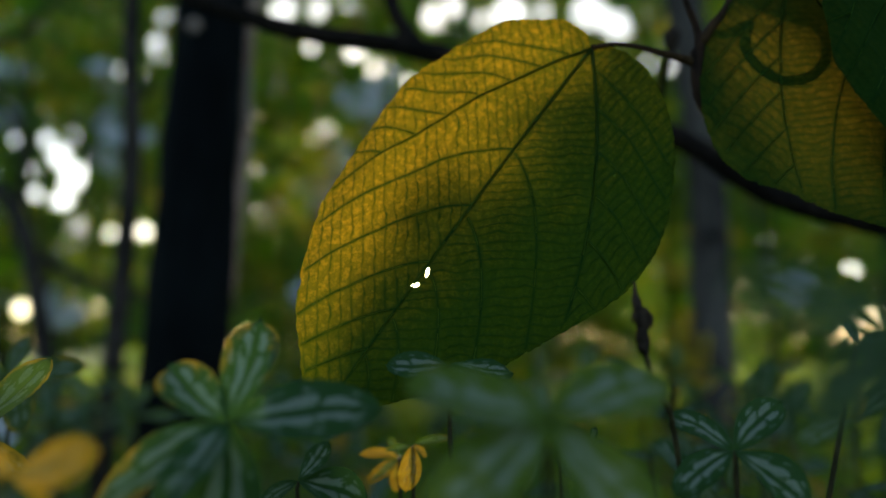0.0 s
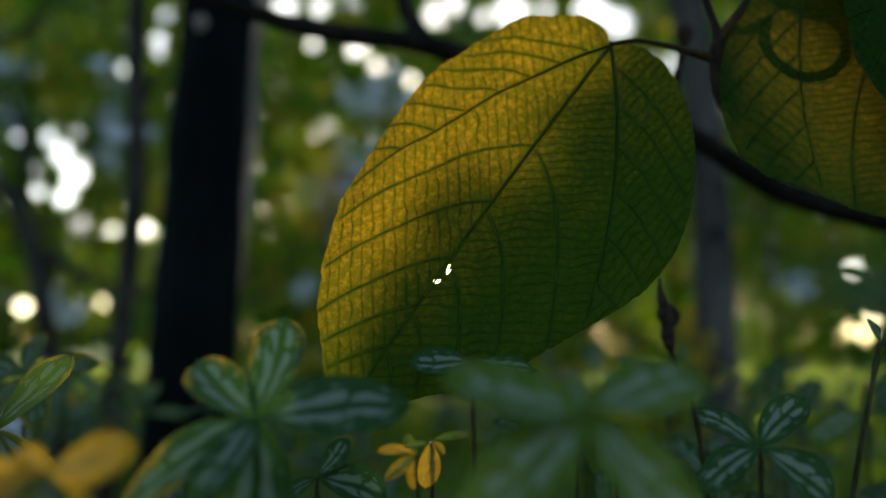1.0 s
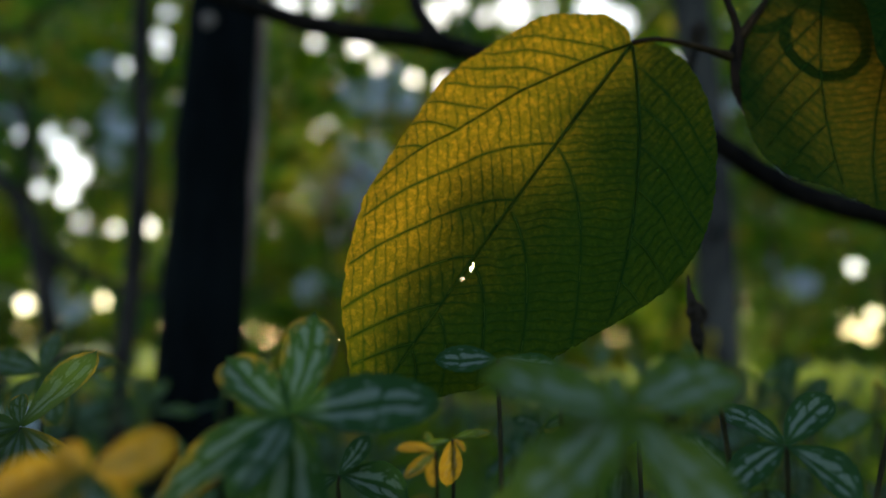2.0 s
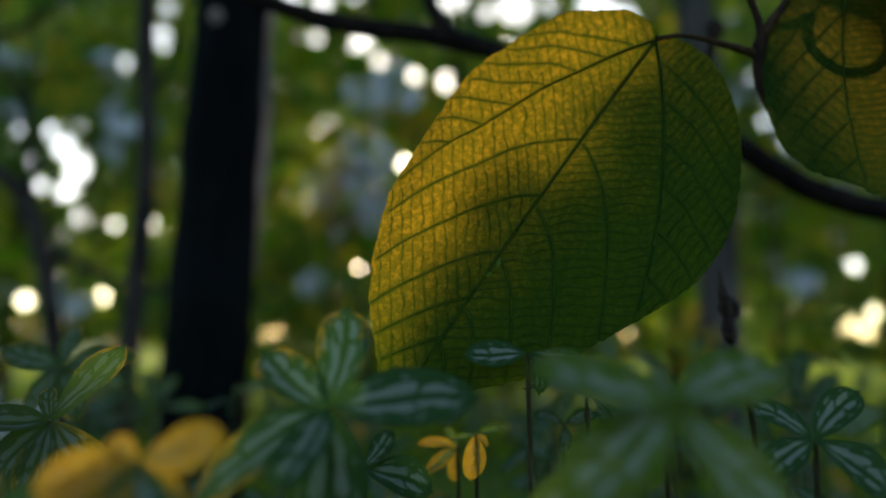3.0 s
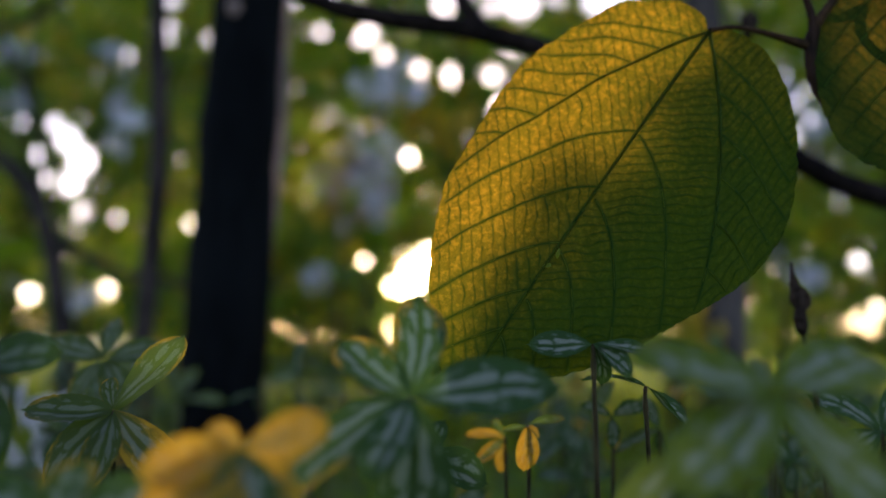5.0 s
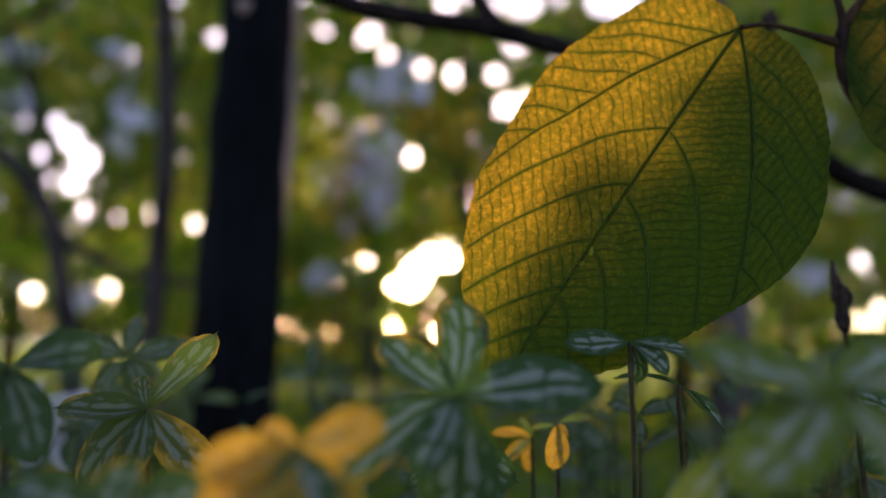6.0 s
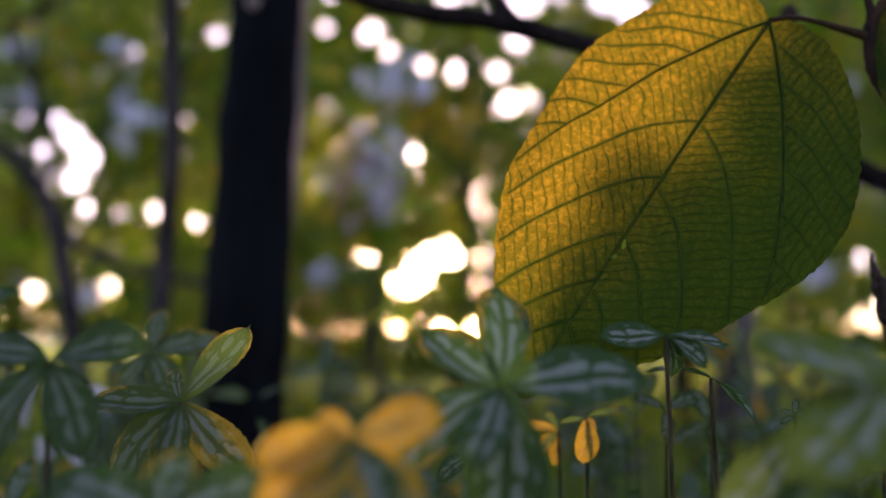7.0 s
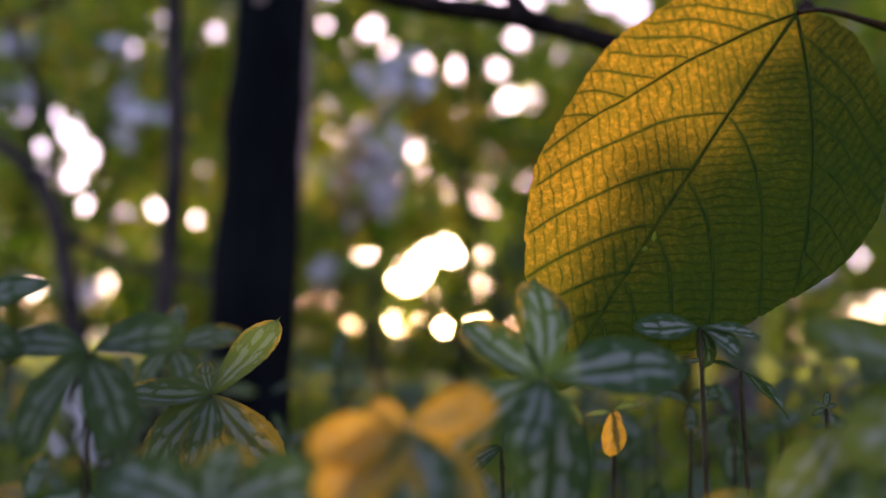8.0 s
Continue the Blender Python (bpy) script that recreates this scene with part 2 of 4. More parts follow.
def tube_arrays(line, radii, sides=10, rough=0.0, freq=30.0):
    """Points and faces of a round, tapering, slightly uneven rod along a line."""
    line = np.asarray(line, dtype=float)
    n = len(line)
    radii = np.interp(np.linspace(0, 1, n), np.linspace(0, 1, len(radii)), radii)
    verts, faces = [], []
    side = Vector((1, 0, 0))
    for i in range(n):
        way = Vector(line[min(i + 1, n - 1)] - line[max(i - 1, 0)]).normalized()
        side = side - way * side.dot(way)
        if side.length < 1e-4:
            side = way.orthogonal()
        side.normalize()
        up = way.cross(side)
        for k in range(sides):
            a = 2 * math.pi * k / sides
            d = side * math.cos(a) + up * math.sin(a)
            p = Vector(line[i]) + d * radii[i]
            r = radii[i] * (1 + rough * noise.noise(p * freq)) if rough else radii[i]
            verts.append(Vector(line[i]) + d * r)
    for i in range(n - 1):
        for k in range(sides):
            j = (k + 1) % sides
            faces.append((i * sides + k, i * sides + j, (i + 1) * sides + j, (i + 1) * sides + k))
    faces.append(tuple(range(sides - 1, -1, -1)))
    faces.append(tuple((n - 1) * sides + k for k in range(sides)))
    return verts, faces


def rod(name, points, radii, mat, parent=None, label="", sides=10, steps=8, rough=0.0, freq=30.0):
    v, f = tube_arrays(smooth_line(points, steps), radii, sides, rough, freq)
    return sheet(name, v, f, mat, parent, label)


def thing(name, place, label, category, group="", kind=""):
    ob = new(name)
    ob.location = place
    ob.empty_display_size = 0.01
    return tagged(ob, label, category, group, kind)


def hang(ob, parent):
    """Make ob, built in world places, a part of parent without moving it."""
    root = Vector((0, 0, 0))
    p = parent
    while p is not None:
        root += p.location
        p = p.parent
    ob.parent = parent
    ob.location = ob.location - root
    return ob


# ---- ground ----
def build_ground():
    xs = np.concatenate([-np.geomspace(400, 3, 26), np.linspace(-2.8, 2.8, 40), np.geomspace(3, 400, 26)])
    ys = np.concatenate([-np.geomspace(400, 3, 22), np.linspace(-2.8, 8, 80), np.geomspace(8.5, 600, 26)])
    verts = []
    for y in ys:
        for x in xs:
            d = math.hypot(x, y)
            z = 0.035 * noise.noise(Vector((x * 0.9, y * 0.9, 0))) + 0.012 * noise.noise(Vector((x * 4, y * 4, 3))) if d < 30 else 0.0
            verts.append((x, y, z))
    w = len(xs)
    faces = [(j * w + i, j * w + i + 1, (j + 1) * w + i + 1, (j + 1) * w + i) for j in range(len(ys) - 1) for i in range(w - 1)]
    tagged(sheet("ground", verts, faces, M_SOIL), "damp brown soil with patches of grass", "ground", "", "structure")


build_ground()

# ---- gaps in the foliage through which the sky shows: place across, height, radius, at 2.3 m ahead ----
GAPS_A = [(-1.3, 0.99, 0.035), (-1.25, 0.92, 0.041), (-1.28, 0.84, 0.028), (-1.23, 0.75, 0.017), (-1.37, 0.86, 0.017), (-1.4, 0.94, 0.017),
          (-1.35, 1.05, 0.017), (-1.45, 1.05, 0.017), (-1.5, 1.05, 0.017), (-0.98, 1.49, 0.017), (-0.99, 1.4, 0.022), (-0.99, 1.35, 0.017),
          (-1.11, 1.29, 0.017), (-1.39, 0.47, 0.019), (-1.38, 0.405, 0.014), (-1.13, 0.49, 0.011), (-1.0, 0.73, 0.017)]
GAPS_B = [(-0.56, 1.52, 0.041), (-0.44, 1.52, 0.032), (-0.34, 1.53, 0.017), (-0.03, 1.49, 0.041), (0.03, 1.53, 0.032), (0.13, 1.48, 0.022),
          (0.23, 1.5, 0.06), (0.35, 1.51, 0.022), (0.51, 1.51, 0.06), (0.6, 1.46, 0.05), (-0.32, 1.36, 0.017), (-0.24, 1.3, 0.017),
          (0.71, 1.32, 0.017), (0.78, 1.31, 0.017), (-0.3, 1.37, 0.028), (-0.12, 1.25, 0.017), (0.0, 1.23, 0.032), (0.13, 1.23, 0.022),
          (0.2, 1.34, 0.028), (0.33, 1.28, 0.017), (0.17, 1.12, 0.032), (0.24, 1.15, 0.022), (-0.46, 1.38, 0.017), (-0.83, 1.35, 0.017)]
GAPS_C = [(-0.13, 0.545, 0.03), (-0.152, 0.516, 0.030), (0.1, 0.75, 0.017), (-0.29, 0.58, 0.011),
          (-0.15, 0.94, 0.014), (-0.05, 0.35, 0.014), (0.06, 0.37, 0.014), (1.37, 0.385, 0.017), (1.325, 0.40, 0.014), (1.40, 0.44, 0.017), (1.35, 0.6, 0.017), (-0.04, 0.59, 0.017), (-0.02, 0.59, 0.017), (0.02, 0.59, 0.017)]
GAPS_D = [(-1.43, 1.29, 0.013), (-1.11, 0.73, 0.013), (-0.87, 0.71, 0.013), (-0.46, 1.33, 0.013), (-0.92, 1.36, 0.015), (-1.25, 1.07, 0.013), (1.08, 1.09, 0.015), (1.04, 1.26, 0.015), (1.16, 1.02, 0.013), (-0.37, 0.97, 0.008),
          (1.14, 1.234, 0.012), (1.173, 1.144, 0.012), (1.218, 1.084, 0.014), (1.147, 1.034, 0.010), (1.252, 1.005, 0.012), (1.214, 1.174, 0.010), (1.277, 0.946, 0.010)]
GAPS = np.array(GAPS_A + GAPS_B + GAPS_C + GAPS_D) * (1, 1, 0.85)
MIDDLE = np.array([-0.045, 0.0, 0.346])  # the middle of the camera's slide
GAP_DISTANCE = 2.3


def clear_of_gaps(points):
    """Which of the leaves, given by their outline points (n, k, 3), leave the gaps free all along the slide."""
    d = points - MIDDLE
    k = GAP_DISTANCE / np.maximum(d[..., 1], 0.05)
    x, z = MIDDLE[0] + d[..., 0] * k, MIDDLE[2] + d[..., 2] * k
    margin = 0.045 * np.abs(GAP_DISTANCE / np.maximum(d[..., 1], 0.05) - 1)
    ok = np.ones(len(points), dtype=bool)
    for gx, gz, r in GAPS:
        near = ((np.abs(x - gx) / (r + margin)) ** 2 + ((z - gz) / r) ** 2) < 1
        ok &= ~near.any(axis=1)
    return ok


# patches of low sun that reach the clearing: place across, height (at 0.27 m ahead), half width, half height
SUN_PATCHES = [(0.040, 0.474, 0.022, 0.014), (0.015, 0.465, 0.027, 0.020), (-0.010, 0.451, 0.027, 0.022), (-0.031, 0.431, 0.025, 0.025), (-0.045, 0.407, 0.024, 0.028), (-0.055, 0.378, 0.020, 0.030), (-0.058, 0.352, 0.012, 0.018),
               (-0.093, 0.334, 0.030, 0.026), (0.142, 0.445, 0.030, 0.036), (-0.016, 0.298, 0.022, 0.017), (-0.15, 0.338, 0.012, 0.014)]
# breaks in the far trees through which the sun lights the shrubs: place across, height (at 2.3 m ahead), radius
SUN_BEAMS = [(0.75, 0.52, 0.14), (-0.37, 0.95, 0.13), (-0.62, 0.89, 0.09), (0.95, 0.32, 0.2), (-1.04, 0.71, 0.1), (-1.29, 0.52, 0.1), (-0.2, 0.64, 0.08)]
SLOPE_X, SLOPE_Z = math.tan(SUN_AZIMUTH), math.tan(SUN_ELEVATION) / math.cos(SUN_AZIMUTH)


def clear_of_sun(points):
    """Which leaves let those patches of sun through."""
    dy = points[..., 1] - 0.27
    x, z = points[..., 0] - SLOPE_X * dy, points[..., 2] - SLOPE_Z * dy
    ok = np.ones(len(points), dtype=bool)
    for px, pz, rx, rz in SUN_PATCHES:
        ok &= ~((((x - px) / rx) ** 2 + ((z - pz) / rz) ** 2) < 1).any(axis=1)
    beyond = points[..., 1].min(axis=1) > 3.0
    x, z = x + SLOPE_X * 2.03, z + SLOPE_Z * 2.03
    for px, pz, r in SUN_BEAMS:
        ok &= ~(beyond & ((((x - px) ** 2 + (z - pz) ** 2) < r * r).any(axis=1)))
    return ok


LEAF_SHAPE = np.array([(0, 0, 0), (0.25, 0.30, 0.05), (0.6, 0.29, 0.03), (1.0, 0, -0.10), (0.6, -0.29, 0.03), (0.25, -0.30, 0.05), (0.3, 0, -0.03), (0.65, 0, -0.03)])
LEAF_FACES = ((0, 6, 1), (1, 6, 7, 2), (2, 7, 3), (0, 5, 6), (5, 4, 7, 6), (4, 3, 7))


def leaf_cloud(rng, count, lo, hi, sizes, gaps=True, droop=0.5, shape=None, centres=None):
    """Loose leaves in a box (or where shape() allows), hanging at all angles; (n, 8, 3) points."""
    c = centres if centres is not None else rng.uniform(lo, hi, (count, 3))
    if shape is not None:
        c = c[shape(c)]
    n = len(c)
    az = rng.uniform(0, 2 * np.pi, n)
    el = rng.normal(-droop, 0.5, n)
    a = np.stack([np.cos(az) * np.cos(el), np.sin(az) * np.cos(el), np.sin(el)], 1)
    up = np.array([0, 0, 1.0]) + rng.normal(0, 0.45, (n, 3))
    w = np.cross(up, a)
    w /= np.linalg.norm(w, axis=1, keepdims=True)
    u = np.cross(a, w)
    s = rng.uniform(sizes[0], sizes[1], n)[:, None, None]
    pts = c[:, None, :] + s * ((LEAF_SHAPE[None, :, 0:1] - 0.5) * a[:, None] + LEAF_SHAPE[None, :, 1:2] * w[:, None] + LEAF_SHAPE[None, :, 2:3] * u[:, None])
    return pts[clear_of_gaps(pts) & clear_of_sun(pts)] if gaps else pts


def crown(name, clouds, mat, parent, label=""):
    pts = np.concatenate(clouds)
    n = len(pts)
    faces = [tuple(8 * i + j for j in f) for i in range(n) for f in LEAF_FACES]
    return hang(sheet(name, pts.reshape(-1, 3), faces, mat, None, label), parent)


# ---- trunks and stems behind the leaves ----
def build_trunk(name, points, radii, mat, label, rough=0.12, freq=18.0, sides=28):
    foot = points[0]
    top = thing(name, foot, label, "tree")
    hang(rod("trunk", points, radii, mat, None, "", sides, 10, rough, freq), top)
    return top


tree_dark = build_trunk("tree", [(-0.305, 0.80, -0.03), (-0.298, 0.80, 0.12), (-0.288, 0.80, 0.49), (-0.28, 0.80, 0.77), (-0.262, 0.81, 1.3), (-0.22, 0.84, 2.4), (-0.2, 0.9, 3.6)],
                        [0.06, 0.050, 0.0445, 0.041, 0.039, 0.036, 0.03], M_TRUNK, "straight tree trunk, deep shade put into its near-black bark")
tree_grey = build_trunk("tree", [(0.66, 1.75, -0.03), (0.665, 1.75, 0.2), (0.675, 1.75, 0.8), (0.64, 1.75, 1.27), (0.6, 1.75, 2.0), (0.62, 1.8, 3.5)],
                        [0.066, 0.055, 0.048, 0.05, 0.045, 0.04], M_TRUNK_GREY, "slender grey-barked tree trunk rising from ground cover")
sapling = build_trunk("sapling", [(-0.51, 1.05, -0.03), (-0.49, 1.05, 0.33), (-0.481, 1.05, 0.62), (-0.496, 1.05, 0.9), (-0.5, 1.07, 1.5), (-0.47, 1.1, 2.4)],
                      [0.017, 0.015, 0.0145, 0.0135, 0.011, 0.008], M_SAPLING, "thin dark sapling stem among the shrubs", 0.1, 30.0, 14)
leaner = build_trunk("sapling", [(-0.76, 1.46, -0.03), (-0.80, 1.44, 0.276), (-0.8165, 1.44, 0.355), (-0.841, 1.44, 0.470), (-0.871, 1.44, 0.576), (-0.918, 1.44, 0.658), (-0.993, 1.44, 0.724), (-1.2, 1.46, 0.86), (-1.5, 1.5, 1.2)],
                     [0.024, 0.021, 0.020, 0.019, 0.018, 0.017, 0.016, 0.013, 0.009], M_SAPLING, "leaning brown sapling stem among the shrubs", 0.1, 30.0, 14)
hang(rod("limb", [(-0.836, 1.445, 0.535), (-0.77, 1.45, 0.50), (-0.713, 1.45, 0.472), (-0.553, 1.45, 0.443), (-0.45, 1.46, 0.43), (-0.36, 1.5, 0.47)], [0.011, 0.010, 0.009, 0.008, 0.006, 0.003], M_SAPLING, None, "", 10, 8, 0.15), leaner)
# stem behind the dark trunk; pink tone and pale patch stand for its lit edge
pale_stem = build_trunk("sapling", [(-0.285, 0.86, -0.03), (-0.2789, 0.86, 0.35), (-0.2669, 0.8600, 0.4120), (-0.2598, 0.8600, 0.4967), (-0.2507, 0.8600, 0.6319), (-0.2515, 0.8600, 0.7496), (-0.225, 0.87, 1.3), (-0.2, 0.9, 2.2)],
                        [0.009, 0.009, 0.0085, 0.008, 0.007, 0.007, 0.006, 0.005], M_STEM_PINK, "thin stem close behind a trunk, pink for its sunlit rim", 0.1, 30.0, 14)
hang(rod("lit_patch", [(-0.2506, 0.8525, 0.6242), (-0.2499, 0.8525, 0.6629), (-0.2492, 0.8525, 0.7019)], [0.0060, 0.0072, 0.0060], M_PALE, None, "pale pink highlight put into the bark", 12, 6, 0.2, 60.0), pale_stem)
# a weathered knot on the dark trunk, side shoots on the saplings
hang(rod("knot", [(-0.285, 0.766, 0.715), (-0.286, 0.7555, 0.716), (-0.287, 0.752, 0.7165)], [0.011, 0.008, 0.003], M_PALE, None, "pale weathered knot", 12, 5, 0.4, 120.0), tree_dark)
hang(rod("knot", [(0.665, 1.705, 0.62), (0.665, 1.694, 0.622), (0.665, 1.69, 0.622)], [0.018, 0.012, 0.004], M_TRUNK, None, "", 12, 5, 0.4, 90.0), tree_grey)
hang(rod("side_shoot", [(-0.488, 1.05, 0.7), (-0.46, 1.06, 0.78), (-0.45, 1.1, 0.92)], [0.004, 0.003, 0.001], M_TRUNK, None, "", 8, 6, 0.1), sapling)
hang(rod("side_shoot", [(-0.895, 1.44, 0.62), (-0.87, 1.42, 0.74), (-0.90, 1.38, 0.85), (-0.901, 1.3, 0.9204), (-0.813, 1.3, 0.9728), (-0.7, 1.28, 1.1)], [0.008, 0.007, 0.007, 0.007, 0.006, 0.004], M_SAPLING, None, "", 8, 6, 0.1), leaner)
hang(rod("side_shoot", [(-0.24, 0.86, 0.78), (-0.225, 0.87, 0.86), (-0.22, 0.9, 1.0)], [0.004, 0.003, 0.001], M_PALE, None, "", 8, 6, 0.1), pale_stem)

# ---- shrubs and trees that close the view ----
rng = np.random.default_rng(7)


def build_shrub(x, y, label, mat, clouds, height, name="shrub"):
    top = thing(name, (x, y, 0), label, "shrub", "shrubs behind the clearing")
    hang(rod("trunk", [(x, y, -0.05), (x + 0.03, y, height * 0.5), (x - 0.02, y + 0.05, height)], [0.03, 0.02, 0.008], M_TRUNK, None, "", 10, 5, 0.1), top)
    crown("crown", clouds, mat, top)
    return top


def covered(leaves, flat, lo, hi, cell):
    """A map of which cells of a plane the leaves hide, seen along the lines that flat() follows."""
    nx, nz = int((hi[0] - lo[0]) / cell), int((hi[1] - lo[1]) / cell)
    grid = np.zeros((nx, nz), dtype=bool)
    for p in leaves:
        q = flat(p)
        for corner in ((0, 1, 2, 3), (0, 5, 4, 3)):
            edge = q[:, list(corner)]
            a, b = edge[:, 0], edge[:, 3]
            for t in np.linspace(0.05, 0.95, 18):
                mid = a + (b - a) * t
                rim = edge[:, 1] * (1 - t) + edge[:, 2] * t
                reach = min(1.0, 2.2 * t, 2.2 * (1 - t))
                for k in np.linspace(0, 0.8 * reach, 9):
                    c = mid + (rim - mid) * k
                    ix, iz = ((c[:, 0] - lo[0]) / cell).astype(int), ((c[:, 1] - lo[1]) / cell).astype(int)
                    good = (ix >= 0) & (ix < nx) & (iz >= 0) & (iz < nz)
                    grid[ix[good], iz[good]] = True
    return grid


def seen_from(eye):
    def flat(p):
        d = p - eye
        k = GAP_DISTANCE / np.maximum(d[..., 1], 0.05)
        return np.stack([eye[0] + d[..., 0] * k, eye[2] + d[..., 2] * k], -1)
    return flat


def seen_from_sun(p):
    dy = p[..., 1] - 0.27
    return np.stack([p[..., 0] - SLOPE_X * dy, p[..., 2] - SLOPE_Z * dy], -1)


def plug(leaves, rng, sizes, depth, tries, aside=0.0, lo=(-1.75, 0.2), hi=(1.75, 1.8), cell=0.008):
    """More leaves where the crowns are still open to the sky outside the gaps."""
    eye = MIDDLE + np.array([aside, 0, 0])
    open_cells = np.argwhere(~covered(leaves, seen_from(eye), lo, hi, cell))
    made = []
    for _ in range(tries):
        y = rng.uniform(depth[0], depth[1], len(open_cells))
        x, z = lo[0] + (open_cells[:, 0] + 0.5) * cell, lo[1] + (open_cells[:, 1] + 0.5) * cell
        k = y / GAP_DISTANCE
        c = np.stack([eye[0] + (x - eye[0]) * k, y, eye[2] + (z - eye[2]) * k], 1)
        c = c[(c[:, 2] > 0.02) & (rng.random(len(c)) < min(1.0, 0.0004 / sizes[0] ** 2))]
        made.append(leaf_cloud(rng, 0, None, None, sizes, True, 1.0, None, c))
    return np.concatenate(made)


def shade(leaves, rng, sizes, depth, tries, lo=(-0.4, 0.2), hi=(0.45, 0.62), cell=0.008):
    """More leaves where the low sun would still reach the clearing outside its patches."""
    open_cells = np.argwhere(~covered(leaves, seen_from_sun, lo, hi, cell))
    made = []
    for _ in range(tries):
        y = rng.uniform(depth[0], depth[1], len(open_cells))
        x, z = lo[0] + (open_cells[:, 0] + 0.5) * cell, lo[1] + (open_cells[:, 1] + 0.5) * cell
        c = np.stack([x + SLOPE_X * (y - 0.27), y, z + SLOPE_Z * (y - 0.27)], 1)
        c = c[rng.random(len(c)) < 0.5]
        made.append(leaf_cloud(rng, 0, None, None, sizes, True, 0.9, None, c))
    return np.concatenate(made)


near_clouds, far_clouds = [], []
for i in range(5):
    x0 = -1.9 + i * 0.76
    foot = (0.36, 0.2, 0.2, 0.3, 0.36)[i]
    near_clouds.append([leaf_cloud(rng, 330, (x0, 1.95, foot), (x0 + 0.78, 2.75, 2.1), (0.06, 0.13)),
                        leaf_cloud(rng, 250, (x0, 2.1, foot), (x0 + 0.78, 2.6, 2.1), (0.03, 0.06))])
for i in range(6):
    x0 = -5.0 + i * 1.65
    foot = (0.42, 0.30, 0.15, 0.30, 0.42, 0.42)[i]
    far_clouds.append([leaf_cloud(rng, 750, (x0, 4.4, foot), (x0 + 1.7, 6.0, 4.2), (0.10, 0.2)),
                       leaf_cloud(rng, 400, (x0, 4.2, foot), (x0 + 1.7, 5.0, 1.5), (0.07, 0.13))])
every = [c for group in near_clouds + far_clouds for c in group]
for sizes, depth, aside in (((0.10, 0.16), (4.3, 5.2), 0.0), ((0.06, 0.1), (2.3, 2.8), 0.0), ((0.04, 0.06), (2.2, 2.7), 0.045), ((0.04, 0.06), (2.2, 2.7), -0.045),
                            ((0.025, 0.04), (2.2, 2.5), 0.0), ((0.02, 0.03), (2.2, 2.5), 0.045), ((0.02, 0.03), (2.2, 2.5), -0.045), ((0.015, 0.025), (2.2, 2.4), 0.0),
                            ((0.02, 0.03), (2.15, 2.4), 0.03), ((0.02, 0.03), (2.15, 2.4), -0.03), ((0.014, 0.02), (2.15, 2.4), 0.0), ((0.014, 0.02), (2.15, 2.4), 0.045), ((0.014, 0.02), (2.15, 2.4), -0.045)):
    more = plug(every, rng, sizes, depth, 2, aside, cell=0.008 if depth[0] > 2.19 else 0.006)
    flat_x = more[:, 0, 0] * GAP_DISTANCE / more[:, 0, 1]
    more = more[more[:, 0, 2] > np.where(flat_x > 0.3, 0.31, np.where(flat_x < -0.9, 0.36, 0.2))]  # the lawn shows under the outer shrubs
    every.append(more)
    owner = near_clouds if depth[0] < 3 else far_clouds
    start, width = (-1.9, 0.76) if depth[0] < 3 else (-5.0, 1.65)
    which = np.clip(((more[:, 0, 0] - start) / width).astype(int), 0, len(owner) - 1)
    for i in range(len(owner)):
        owner[i].append(more[which == i])
for sizes in ((0.05, 0.08), (0.03, 0.05), (0.02, 0.03)):
    more = shade(every, rng, sizes, (2.1, 2.6), 2)
    every.append(more)
    near_clouds[2].append(more)
for sizes in ((0.08, 0.12), (0.04, 0.07)):
    more = shade(every, rng, sizes, (4.6, 5.6), 3)
    every.append(more)
    far_clouds[2].append(more)
for i in range(5):
    build_shrub(-1.52 + i * 0.76, 2.4, "dense green shrub with sky showing through gaps", M_HEDGE, near_clouds[i], 1.9)
for i in range(6):
    build_shrub(-4.1 + i * 1.65, 5.2, "tall leafy tree in evening backlight", M_HEDGE_FAR, far_clouds[i], 3.6, "tree")
wood = np.concatenate([leaf_cloud(rng, 3000, (-9.0, 9.0, 1.0), (9.0, 11.5, 8.5), (0.25, 0.5)), leaf_cloud(rng, 2500, (-5.0, 9.0, 0.7), (6.0, 11.5, 5.5), (0.2, 0.4)), leaf_cloud(rng, 800, (-8.0, 8.5, 0.9), (8.0, 9.5, 2.0), (0.15, 0.3)), leaf_cloud(rng, 150, (-5.0, 8.5, 0.2), (1.0, 9.5, 1.1), (0.15, 0.3)), leaf_cloud(rng, 3200, (-5.0, 9.5, 0.55), (4.0, 11.5, 1.9), (0.15, 0.3))])
tagged(sheet("far_wood", wood.reshape(-1, 3), [tuple(8 * i + j for j in f) for i in range(len(wood)) for f in LEAF_FACES], M_HEDGE_FAR), "distant sunlit green wood beyond the shrubs", "wood", "", "stuff")
# unseen trees added overhead, at the sides and behind, to dim and green the sky light
for i, (x, y) in enumerate(((-2.6, -0.4), (2.7, 0.2), (-3.2, 2.4), (3.4, 2.6))):
    clouds = [leaf_cloud(rng, 150, (x - 1.8, y - 1.8, 2.7), (x + 1.8, y + 1.8, 3.8), (0.14, 0.26)),
              leaf_cloud(rng, 500, (x - 0.8, y - 0.8, 0.2), (x + 0.8, y + 0.8, 2.8), (0.12, 0.22))]
    build_shrub(x, y, "unseen leafy tree added round the clearing to dim the sky light", M_HEDGE, clouds, 3.6, "tree")
